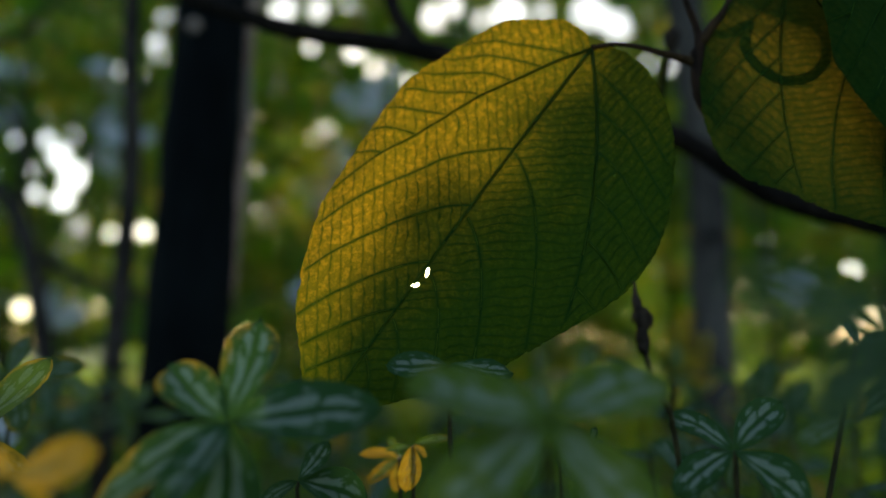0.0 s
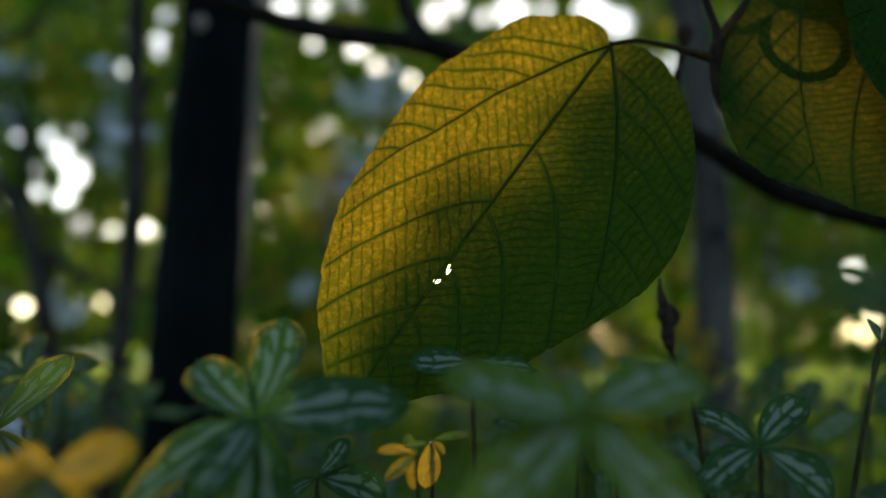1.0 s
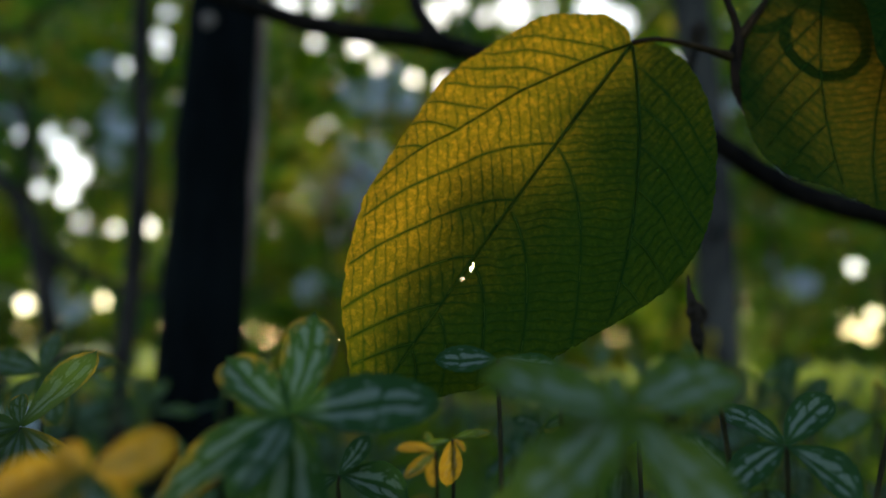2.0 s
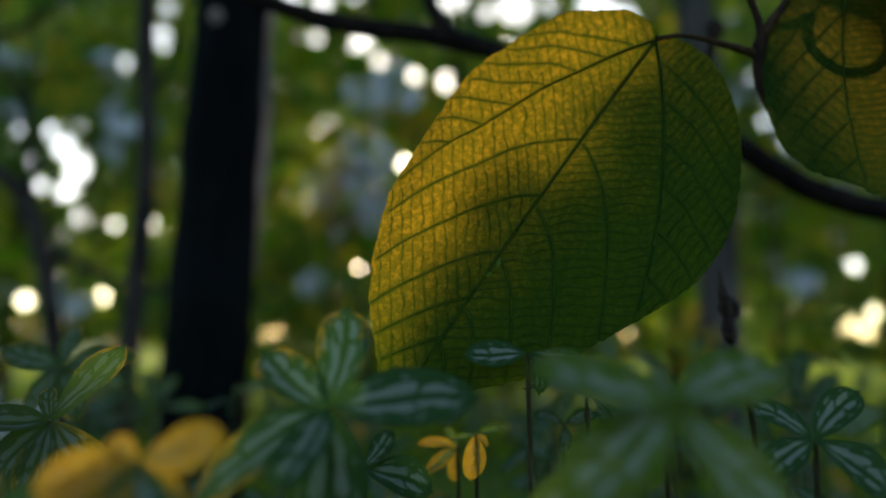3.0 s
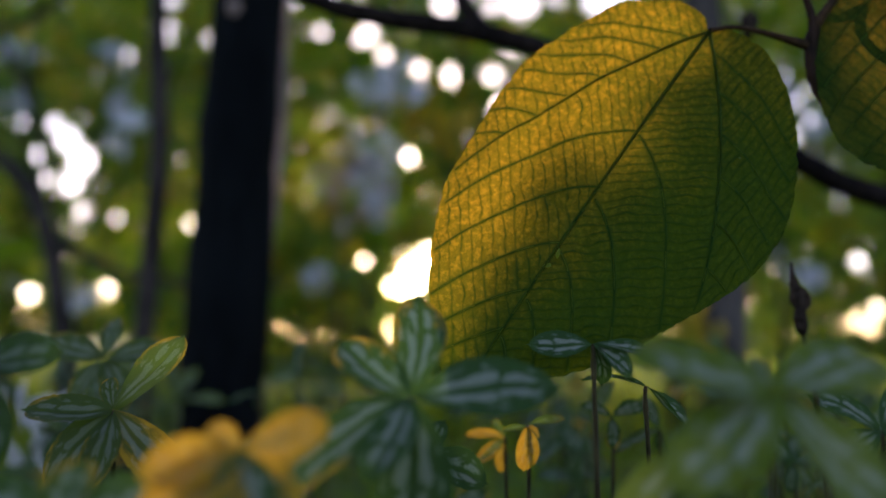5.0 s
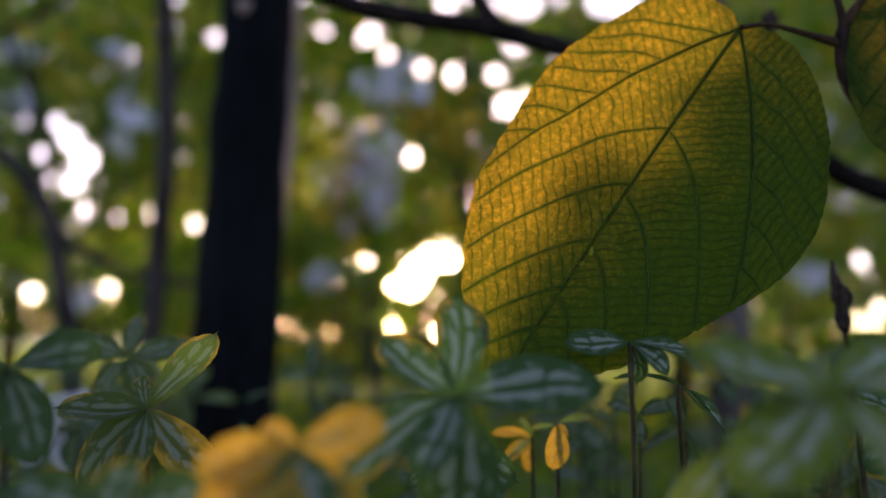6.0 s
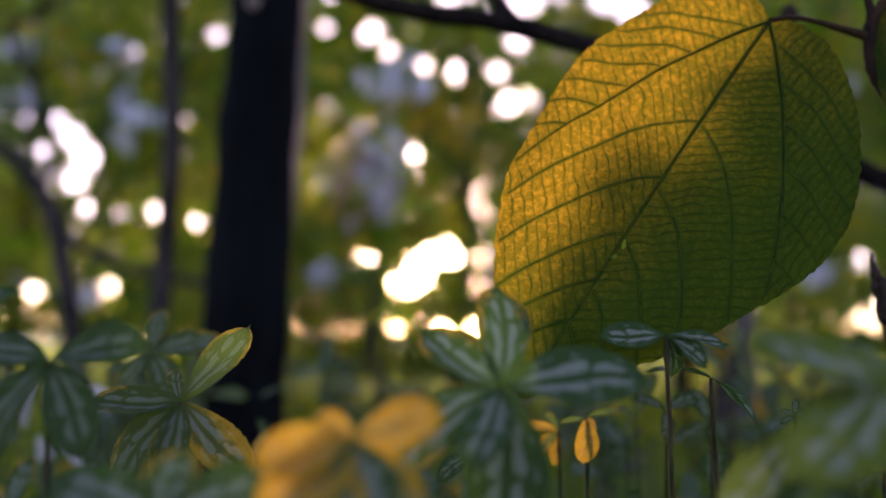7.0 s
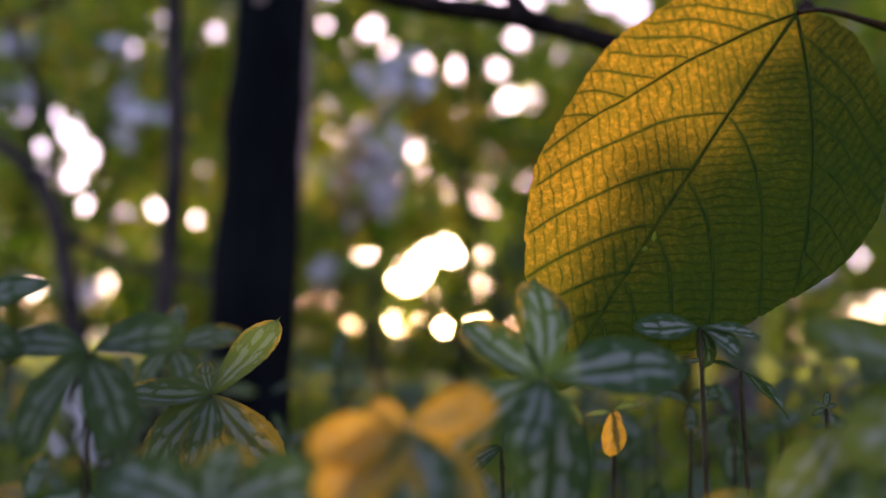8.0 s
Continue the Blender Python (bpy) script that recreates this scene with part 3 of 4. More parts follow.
for x, y in ((-1.4, -3.4), (1.5, -3.2)):
    build_shrub(x, y, "unseen leafy tree added round the clearing to dim the sky light", M_HEDGE, [leaf_cloud(rng, 450, (x - 1.6, y - 0.9, 0.1), (x + 1.6, y + 0.9, 2.6), (0.12, 0.24), False)], 2.6, "tree")


# growth added before the shrubs: pale for sky-lit patches, dried, and yellowing brightened for sun
def build_sprays(name, label, mat, foot, sprays, sizes, seed):
    """One shrub of long shoots; sprays: (x, y, z, spread across, spread up, leaves)."""
    gen = np.random.default_rng(seed)
    top = thing(name, (*foot, 0.0), label, "shrub", "shrubs behind the clearing")
    for x, y, z, wide, tall, count in sprays:
        mid = ((foot[0] + x) / 2 + 0.05 * math.sin(seed + x * 9), y + 0.06, z * 0.55)
        hang(rod("stem", [(*foot, -0.03), mid, (x, y + 0.03, z)], [0.008, 0.006, 0.003], M_SAPLING, None, "", 8, 6, 0.1), top)
        where = gen.normal((x, y, z), (wide, 0.03, tall), (count, 3))
        crown("foliage", [leaf_cloud(gen, 0, None, None, sizes, True, 0.9, None, where)], mat, top)
    return top


# pale colour imitates sky light on the foliage behind
M_PALE_PATCH = foliage_material("pale_patch_leaves", (0.50, 0.47, 0.49), (0.76, 0.72, 0.74), (0.20, 0.24, 0.20), (0.34, 0.38, 0.34), 0.2, 0.5, 0.2)
M_DRIED = foliage_material("dried_leaves", (0.36, 0.25, 0.19), (0.62, 0.45, 0.37), (0.30, 0.18, 0.09), (0.50, 0.34, 0.20), 0.35, 0.6, 0.2)
# yellowing leaves, lightened in colour where no sun reaches them
M_YELLOWING_SUNNY = foliage_material("yellowing_sunny_leaves", (0.32, 0.22, 0.02), (0.62, 0.43, 0.04), (0.42, 0.29, 0.01), (0.75, 0.52, 0.02), 0.55, 0.5, 0.2)
build_sprays("shrub", "added tall young shrub, pale leaves standing in for sky-lit patches", M_PALE_PATCH, (-0.22, 2.02), [(-0.231, 2.0, 0.81, 0.035, 0.09, 34), (-0.218, 2.0, 1.08, 0.05, 0.06, 24), (-0.386, 2.0, 0.507, 0.03, 0.03, 7)], (0.04, 0.09), 31)
build_sprays("shrub", "added tall young shrub, pale leaves standing in for sky-lit patches", M_PALE_PATCH, (0.95, 2.02), [(1.01, 2.0, 1.017, 0.06, 0.08, 40), (0.897, 2.0, 1.121, 0.035, 0.04, 14), (0.997, 2.0, 0.529, 0.05, 0.03, 12)], (0.04, 0.09), 32)
build_sprays("shrub", "added tall young shrub, pale leaves standing in for sky-lit patches", M_PALE_PATCH, (-1.1, 2.02), [(-1.018, 2.0, 1.145, 0.05, 0.025, 12), (-0.958, 2.0, 0.989, 0.03, 0.05, 10), (-1.32, 2.0, 1.189, 0.04, 0.02, 8), (-1.325, 2.0, 1.034, 0.03, 0.02, 6), (-1.154, 2.0, 0.456, 0.05, 0.03, 12)], (0.05, 0.10), 33)
build_sprays("shrub", "low shoot with pale blue-grey leaves near the ground", M_PALE_PATCH, (-0.40, 0.58), [(-0.3605, 0.54, 0.2791, 0.025, 0.015, 9)], (0.03, 0.05), 37)
build_sprays("shrub", "young shrub with dried pinkish-brown leaves", M_DRIED, (-0.33, 2.06), [(-0.328, 2.0, 0.80, 0.045, 0.06, 30), (-0.25, 2.02, 0.70, 0.05, 0.05, 14)], (0.04, 0.08), 34)
build_sprays("shrub", "young shrub with yellowing leaves, brightened as if sunlit", M_YELLOWING_SUNNY, (0.22, 2.05), [(-0.10, 2.0, 0.995, 0.06, 0.04, 34), (-0.36, 2.0, 0.70, 0.03, 0.03, 12), (-0.02, 2.0, 0.93, 0.05, 0.04, 14)], (0.04, 0.08), 35)
build_sprays("shrub", "young shrub with yellowing leaves, brightened as if sunlit", M_YELLOWING_SUNNY, (0.58, 1.72), [(0.598, 1.7, 0.3225, 0.02, 0.06, 22), (0.72, 1.95, 0.40, 0.05, 0.05, 14)], (0.03, 0.07), 36)


# ---- branch crossing behind the broad leaf ----
branch = thing("branch", (0.32, 0.5, 0.437), "bare dark brown branch crossing behind the broad leaf", "branch")
hang(rod("limb", [(-0.42, 0.52, 0.72), (-0.28, 0.505, 0.65), (-0.196, 0.5, 0.616), (-0.143, 0.5, 0.596), (-0.096, 0.5, 0.584), (-0.017, 0.5, 0.572), (0.074, 0.5, 0.544),
                  (0.17, 0.5, 0.505), (0.242, 0.5, 0.46), (0.322, 0.5, 0.437), (0.5, 0.52, 0.40), (0.62, 0.7, 0.2), (0.66, 0.8, -0.02)],
         [0.005, 0.006, 0.0065, 0.0075, 0.008, 0.008, 0.0085, 0.012, 0.016], M_BRANCH, None, "", 14, 8, 0.18, 90.0), branch)
hang(rod("side_limb", [(-0.017, 0.5, 0.572), (-0.031, 0.5, 0.591), (-0.04, 0.5, 0.616), (-0.05, 0.5, 0.68), (-0.03, 0.5, 0.8)],
         [0.0075, 0.006, 0.0055, 0.004, 0.003], M_BRANCH, None, "", 12, 8, 0.15, 90.0), branch)


# ---- the broad-leaved shrub ----
# radius of the blade's outline round its middle, every 12 degrees from the base round to the base
OUTLINE = np.array([92.0, 92.8, 90.3, 84.9, 78.5, 74.6, 71.1, 67.2, 63.5, 60.7, 60.3, 62.3, 67.6, 75.1, 84.3, 101.5, 90.2, 80.6, 71.7, 65.9,
                    62.0, 57.6, 56.4, 57.5, 60.7, 65.8, 71.4, 79.0, 87.0, 92.3]) / 1000
BLADE = 0.186


def quad(a, b, c, n=24):
    t = np.linspace(0, 1, n)[:, None]
    return (1 - t) ** 2 * np.array(a) + 2 * t * (1 - t) * np.array(b) + t * t * np.array(c)


def vein_lines():
    """Main and side veins in the blade's own plane, in metres: along the midrib, and to its left."""
    mm = 0.001
    main = [quad((0, 0), (95, 2.5), (184, 0)) * mm, quad((0, 0), (34, 23), (112, 53)) * mm, quad((0, 0), (52, -40), (112, -54)) * mm]
    side = []
    for s in (58.5, 88.4, 116.5, 139, 157):  # left of the midrib
        k = (186 - s) / 128
        side.append(quad((s, 0.8), (s + 16 * k + 3, 32 * k), (s + 112 * k, 60 * k + 4)) * mm)
    for s in (60, 94, 120, 143, 160):  # right of the midrib
        k = (186 - s) / 126
        side.append(quad((s, -0.6), (s + 18 * k, -34 * k), (s + 104 * k, -58 * k - 3)) * mm)
    for s in (8, 20, 33, 47, 61, 75, 90):  # out of the left basal vein
        w = 23 * s / 34 * (1 - s / 330)
        side.append(quad((s, w), (s + 5, w + 20), (s + 30, w + 64 - 0.16 * s)) * mm)
    for s in (8, 24, 41, 58, 76, 94):  # out of the right basal vein
        w = -(0.80 * s - 0.0029 * s * s)
        side.append(quad((s, w), (s + 7, w - 28), (s + 34, w - 74 + 0.22 * s)) * mm)
    return main, side


def within_blade(line):
    """The part of a vein that lies inside the margin."""
    d = line - np.array([0.46 * BLADE, 0])
    reach = np.interp(np.degrees(np.arctan2(d[:, 1], d[:, 0])), np.arange(-180, 181, 12), np.append(OUTLINE, OUTLINE[0]))
    inside = np.hypot(d[:, 0], d[:, 1]) < reach * 0.992
    inside[:3] = True
    end = len(line) if inside.all() else int(np.argmin(inside))
    return line[:end]


MAIN_VEINS, SIDE_VEINS = [[within_blade(v) for v in group] for group in vein_lines()]


def blade_bend(s, w, cup, fold, tipdrop):
    """How far the blade stands out of its plane."""
    left = np.maximum(w, 0)
    x = s / BLADE
    return cup * (w / 0.07) ** 2 + fold * np.exp(-(w / 0.012) ** 2) + tipdrop * np.maximum(x - 0.55, 0) ** 2 + 0.0016 * np.sin(w * 190 + s * 60) * np.clip(np.abs(w) / 0.05, 0, 1) - 0.004 * (left / 0.05) ** 3


def build_blade(shrub, base, tip, normal, size=1.0, mirror=False, holes=True, rings=270, sectors=1200, seed=1, cup=-0.004, label="", fresh=0.0, broad=1.0, mat=None):
    base, tip, normal = Vector(base), Vector(tip), Vector(normal)
    a = (tip - base).normalized()
    n = (normal - a * normal.dot(a)).normalized()
    w_axis = a.cross(n) * (-broad if mirror else broad)
    r_gen = np.random.default_rng(seed)
    th = np.linspace(-np.pi, np.pi, sectors, endpoint=False)
    # smooth periodic outline with a faintly uneven margin
    turn = (np.degrees(th) + 180) / 12
    at, part = np.floor(turn).astype(int), turn - np.floor(turn)
    o = [OUTLINE[(at + k) % 30] for k in (-1, 0, 1, 2)]
    dense = 0.5 * (2 * o[1] + (o[2] - o[0]) * part + (2 * o[0] - 5 * o[1] + 4 * o[2] - o[3]) * part ** 2 + (3 * o[1] - o[0] - 3 * o[2] + o[3]) * part ** 3)
    half = sectors // 72
    kernel = np.hanning(2 * half + 1)
    dense = np.convolve(np.concatenate([dense[-half:], dense, dense[:half]]), kernel / kernel.sum(), "valid")
    tip_peak = np.exp(-(th / 0.05) ** 2) * 0.004
    ragged = np.convolve(r_gen.normal(0, 1, sectors + 8), np.ones(9) / 9, "valid") * 0.0007 + 0.00012 * np.sin(th * 95 + 3 * np.sin(th * 7))
    notch = np.exp(-((np.pi - np.abs(th)) / 0.04) ** 2) * 0.0064  # heart-shaped base
    dense = dense + tip_peak + ragged - notch
    rad = np.concatenate([[0], np.linspace(1 / rings, 1, rings)])
    S = 0.46 * BLADE + rad[:, None] * (dense * np.cos(th))[None]
    W = rad[:, None] * (dense * np.sin(th))[None]
    s, w = S.ravel(), W.ravel()
    # distance to the nearest vein
    best = np.full(len(s), 9.0)
    for line in MAIN_VEINS + SIDE_VEINS:
        for j in range(len(line) - 1):
            p, q = line[j], line[j + 1]
            d = q - p
            t = np.clip(((s - p[0]) * d[0] + (w - p[1]) * d[1]) / (d @ d), 0, 1)
            dist = np.hypot(s - p[0] - t * d[0], w - p[1] - t * d[1])
            closer = dist < best
            best[closer] = dist[closer]
    wob = np.array([noise.noise(Vector((x * 120, y * 120, seed * 3.1))) for x, y in zip(s, w)])
    wob2 = np.array([noise.noise(Vector((x * 420, y * 420, seed * 5.7))) for x, y in zip(s, w)])
    # cross veins run from side vein to side vein: upright to them in each part of the blade
    q = np.where(w > 0, 0.6 * s + 0.8 * w, 0.8 * s - 0.6 * w)
    beyond = w < -(0.80 * s - 2.9 * s * s)
    q = np.where(beyond, 0.15 * s - 0.98 * w, q)
    step = np.where(w > 0, 0.0042, 0.0036)
    phase = (q + 0.0013 * wob + 0.0004 * wob2) / step
    gap = np.abs(phase - np.round(phase)) * step
    rung = np.exp(-(gap / 0.00050) ** 2) * np.clip(0.56 + 0.3 * wob + 0.25 * wob2, 0.38, 0.75) + np.exp(-(gap / 0.0012) ** 2) * 0.16
    # finer veins between them: short links along the side veins and a few across
    phase2 = (best + 0.0016 * wob + 0.0010 * wob2) / 0.0024
    rung2 = np.exp(-((np.abs(phase2 - np.round(phase2)) * 0.0024) / 0.0003) ** 2) * 0.52 * np.clip(0.35 + 2.2 * wob2, 0, 1)
    phase3 = phase * 2 + 0.8 * wob2
    rung3 = np.exp(-((np.abs(phase3 - np.round(phase3)) * step / 2) / 0.00026) ** 2) * 0.46 * np.clip(0.3 + 2.0 * wob, 0, 1)
    big = np.exp(-(best / 0.0006) ** 2) * 0.55 + np.exp(-(best / 0.0026) ** 2) * 0.42
    vein = np.clip(np.maximum(np.maximum(np.maximum(rung, rung2), rung3), big), 0, 1)
    z = blade_bend(s, w, cup, -0.0016, -0.012) + 0.0005 * vein + 0.0009 * wob
    pts = np.array(base)[None] + size * (s[:, None] * np.array(a)[None] + w[:, None] * np.array(w_axis)[None] + z[:, None] * np.array(n)[None])
    faces = []
    for r in range(rings):
        for k in range(sectors):
            k2 = (k + 1) % sectors
            cs, cw = S[r, k], W[r, k]
            if holes:
                eaten = any(((cs - hs) * c - (cw - hw) * sn) ** 2 / la ** 2 + ((cs - hs) * sn + (cw - hw) * c) ** 2 / lb ** 2 < 1
                            for hs, hw, la, lb, c, sn in ((0.1207, -0.0005, 0.0019, 0.0008, 0.94, 0.34), (0.1272, 0.0003, 0.0017, 0.0007, 0.8, -0.6), (0.0463, -0.0379, 0.0004, 0.0004, 1, 0))) if abs(cw) < 0.045 else False
                if eaten:
                    continue
            f = (r * sectors + k, r * sectors + k2, (r + 1) * sectors + k2, (r + 1) * sectors + k)
            faces.append(f if r else f[1:])
    sun_tone = np.clip(0.58 + w / 0.07 + 0.3 * (0.5 - s / BLADE) - 1.6 * np.maximum(s / BLADE - 0.66, 0) + 0.35 * np.clip(-w / 0.05, 0, 1) * np.clip(1 - s / 0.11, 0, 1) - 0.2 * np.clip(-w / 0.012, 0, 1) * np.clip(s / 0.05, 0, 1) + 0.12 * wob - fresh, 0, 1)  # gold for the sunlit half, green for shade, with some yellowing towards one margin
    blade = sheet("leaf", pts, faces, mat or M_BLADE, None, label, None, vein, sun_tone)
    hang(blade, shrub)

    def on_blade(line, lift):
        ls, lw = line[:, 0], line[:, 1]
        lz = blade_bend(ls, lw, cup, -0.0016, -0.012) + lift
        return np.array(base)[None] + size * (ls[:, None] * np.array(a)[None] + lw[:, None] * np.array(w_axis)[None] + lz[:, None] * np.array(n)[None])

    for i, line in enumerate(MAIN_VEINS):
        v, f = tube_arrays(on_blade(line, 0.0004), [0.0008 * size, 0.00045 * size, 0.00015 * size], 6)
        ob = sheet("midrib" if i == 0 else "vein", v, f, M_VEIN)
        ob.parent, ob.location = blade, (0, 0, 0)
    for line in SIDE_VEINS:
        stout = 0.0004 if mat else 0.0002
        v, f = tube_arrays(on_blade(line, 0.0003), [stout * size, stout * 0.75 * size, stout * 0.5 * size], 5)
        ob = sheet("vein", v, f, M_VEIN)
        ob.parent, ob.location = blade, (0, 0, 0)
    return blade


def build_broad_shrub():
    shrub = thing("broad_leaved_shrub", (0.112, 0.29, 0.473), "hanging shrub twig with large rounded yellow-green backlit leaves", "shrub")
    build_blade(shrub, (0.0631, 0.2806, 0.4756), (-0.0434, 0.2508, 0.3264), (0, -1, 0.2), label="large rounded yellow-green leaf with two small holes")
    build_blade(shrub, (0.1556, 0.292, 0.5176), (0.2324, 0.2744, 0.3923), (0, -1, 0.12), 0.796, True, False, 190, 840, 2, label="large rounded green leaf hanging, half shade put into its colour", fresh=-0.5, broad=1.48, mat=M_BLADE_SHADED)
    build_blade(shrub, (0.197, 0.275, 0.545), (0.194, 0.262, 0.418), (0.2, -1, 0.2), 0.7, False, False, 60, 260, 3, -0.006, label="large green leaf, shade put into its colour", fresh=1.0, mat=M_BLADE_SHADED)
    hang(rod("petiole", [(0.0631, 0.2806, 0.4756), (0.074, 0.284, 0.4785), (0.085, 0.288, 0.479), (0.098, 0.29, 0.4765), (0.1095, 0.29, 0.473)], [0.0011, 0.0010, 0.0011, 0.0015, 0.0022], M_TWIG, None, "", 10, 8, 0.1, 400.0), shrub)
    hang(rod("petiole", [(0.1536, 0.29, 0.5176), (0.147, 0.291, 0.523), (0.136, 0.292, 0.518), (0.1265, 0.291, 0.5005), (0.1190, 0.29, 0.4905), (0.1125, 0.29, 0.4815)], [0.0010, 0.0012, 0.0015, 0.0019, 0.0024], M_TWIG, None, "", 10, 8, 0.1, 400.0), shrub)
    hang(rod("petiole", [(0.197, 0.275, 0.545), (0.19, 0.29, 0.57), (0.15, 0.3, 0.565), (0.108, 0.292, 0.53), (0.105, 0.29, 0.51)], [0.0010, 0.0012, 0.0015, 0.0018, 0.002], M_TWIG, None, "", 10, 8, 0.1, 400.0), shrub)
    hang(rod("twig", [(0.06, 0.34, 0.72), (0.088, 0.30, 0.60), (0.105, 0.29, 0.51), (0.1108, 0.29, 0.4905), (0.1122, 0.29, 0.4815), (0.1105, 0.29, 0.4735), (0.1105, 0.29, 0.4600), (0.1135, 0.29, 0.4510), (0.1164, 0.29, 0.4440)], [0.0022, 0.0018, 0.0014, 0.0017, 0.0028, 0.0024, 0.0024, 0.0014], M_WOODY, None, "brown woody twig", 12, 8, 0.18, 350.0), shrub)
    return shrub


build_broad_shrub()

pod = thing("dried_seed_pod", (0.1589, 0.5, 0.5052), "dark dried seed pod on a short stalk above the branch", "seed pod")
hang(rod("stalk", [(0.1589, 0.5, 0.5052), (0.1486, 0.46, 0.5128), (0.1428, 0.43, 0.5249), (0.1438, 0.42, 0.5358)], [0.003, 0.0024, 0.0022, 0.002], M_BRANCH, None, "", 9, 6, 0.2, 300.0), pod)
hang(rod("husk", [(0.1438, 0.42, 0.5358), (0.1448, 0.42, 0.5441), (0.1456, 0.42, 0.5517)], [0.0022, 0.0052, 0.0058, 0.0024], M_DRY, None, "", 11, 6, 0.35, 250.0), pod)

# a vine tendril curled behind the second leaf
tendril = thing("vine_tendril", (0.15, 0.31, 0.52), "dark curled vine tendril hanging behind a leaf", "vine")
loop = [(0.148 + 0.0175 * math.cos(a), 0.298 + 0.001 * a, 0.4815 + 0.0175 * math.sin(a)) for a in np.linspace(2.6, 2.6 + 5.2, 14)]
hang(rod("vine", [(0.117, 0.297, 0.487), (0.124, 0.297, 0.486)] + loop + [(0.18, 0.31, 0.56), (0.2, 0.33, 0.62)], [0.0022, 0.0026, 0.0022, 0.0016], M_BRANCH, None, "", 10, 6, 0.2, 300.0), tendril)


# a thin coiled tendril on the bare branch
coil = thing("vine_tendril", (-0.0917, 0.5, 0.584), "thin dark coiled vine tendril on a bare branch", "vine")
curl = [(-0.083 + 0.0042 * k / 9 + (0.0045 - 0.0003 * k) * math.cos(1.25 * k), 0.496, 0.6005 + (0.0045 - 0.0003 * k) * math.sin(1.25 * k)) for k in range(10)]
hang(rod("vine", [(-0.0917, 0.497, 0.584), (-0.088, 0.496, 0.592)] + curl, [0.0007, 0.0006, 0.0005, 0.0003], M_BRANCH, None, "", 8, 6, 0.15, 500.0), coil)


# ---- silver-striped ground cover ----
def pilea_leaf_mesh(name, width, curl, fold, mat, seed, nu=26, nv=12):
    """A blade one long along x, face up: quilted between three veins, with a finely toothed margin."""
    r = random.Random(seed)
    skew, twist = r.uniform(-0.06, 0.06), r.uniform(-0.25, 0.25)
    verts, uv, faces = [], [], []
    for i in range(nu + 1):
        u = i / nu
        body = (min(u + 0.004, 1.0) ** 0.82) * max(1.0 - u, 0.0) ** 0.56 / 0.397  # widest past the middle, short point
        half = max(0.012, width * 0.5 * body)
        half *= 1 + (0.03 * math.sin(u * 62) * min(1, (u - 0.35) * 4) if u > 0.35 else 0)
        for j in range(nv + 1):
            v = 2 * j / nv - 1
            y = v * half + skew * math.sin(math.pi * u)
            x = u + 0.07 * max(0.0, 1 - 2.2 * abs(v)) * max(0.0, u - 0.86) / 0.14
            quilt = 0.014 * abs(math.sin(v * math.pi * 1.5)) * math.sin(math.pi * u) * (0.75 + 0.25 * math.sin(30 * (u - 0.25 * abs(v))))
            z = quilt + fold * abs(v) * half - curl * u * u + twist * v * half * u + 0.02 * math.sin(u * 7 + v * 2 + seed)
            verts.append((x, y, z))
            uv.append((u, j / nv))
    w = nv + 1
    for i in range(nu):
        for j in range(nv):
            faces.append((i * w + j, (i + 1) * w + j, (i + 1) * w + j + 1, i * w + j + 1))
    ob = sheet(name, verts, faces, mat, None, "", uv)
    me = ob.data
    bpy.data.objects.remove(ob)
    return me


PILEA_MESHES = {}
for kind, mat in (("green", M_PILEA), ("edged", M_PILEA_EDGED), ("yellow", M_PILEA_YELLOW), ("olive", M_PILEA_OLIVE), ("shady", M_PILEA_SHADY), ("worn", M_PILEA_WORN), ("gilt", M_PILEA_GILT)):
    PILEA_MESHES[kind] = [pilea_leaf_mesh("pilea_leaf_" + kind, wd, cu, fo, mat, k) for k, (wd, cu, fo) in enumerate(((0.50, 0.10, 0.25), (0.46, 0.22, 0.10), (0.54, 0.05, 0.40), (0.48, 0.32, 0.18)))]


def put_leaf(plant, origin, joint, way, face, length, kind, shape, width=1.0):
    """One blade as a part of the plant: joint, tip direction and the side that its face turns to."""
    x = Vector(way).normalized()
    z = Vector(face) - x * Vector(face).dot(x)
    z.normalize()
    y = z.cross(x)
    ob = new("leaf", PILEA_MESHES[kind][shape % 4])
    m = Matrix((x, y, z)).transposed().to_4x4() @ Matrix.Diagonal((length, length * width, length, 1))
    m.translation = Vector(joint) - Vector(origin) + x * 0.0004
    ob.parent = plant
    ob.matrix_local = m
    return ob


STEM_COUNT = [0]


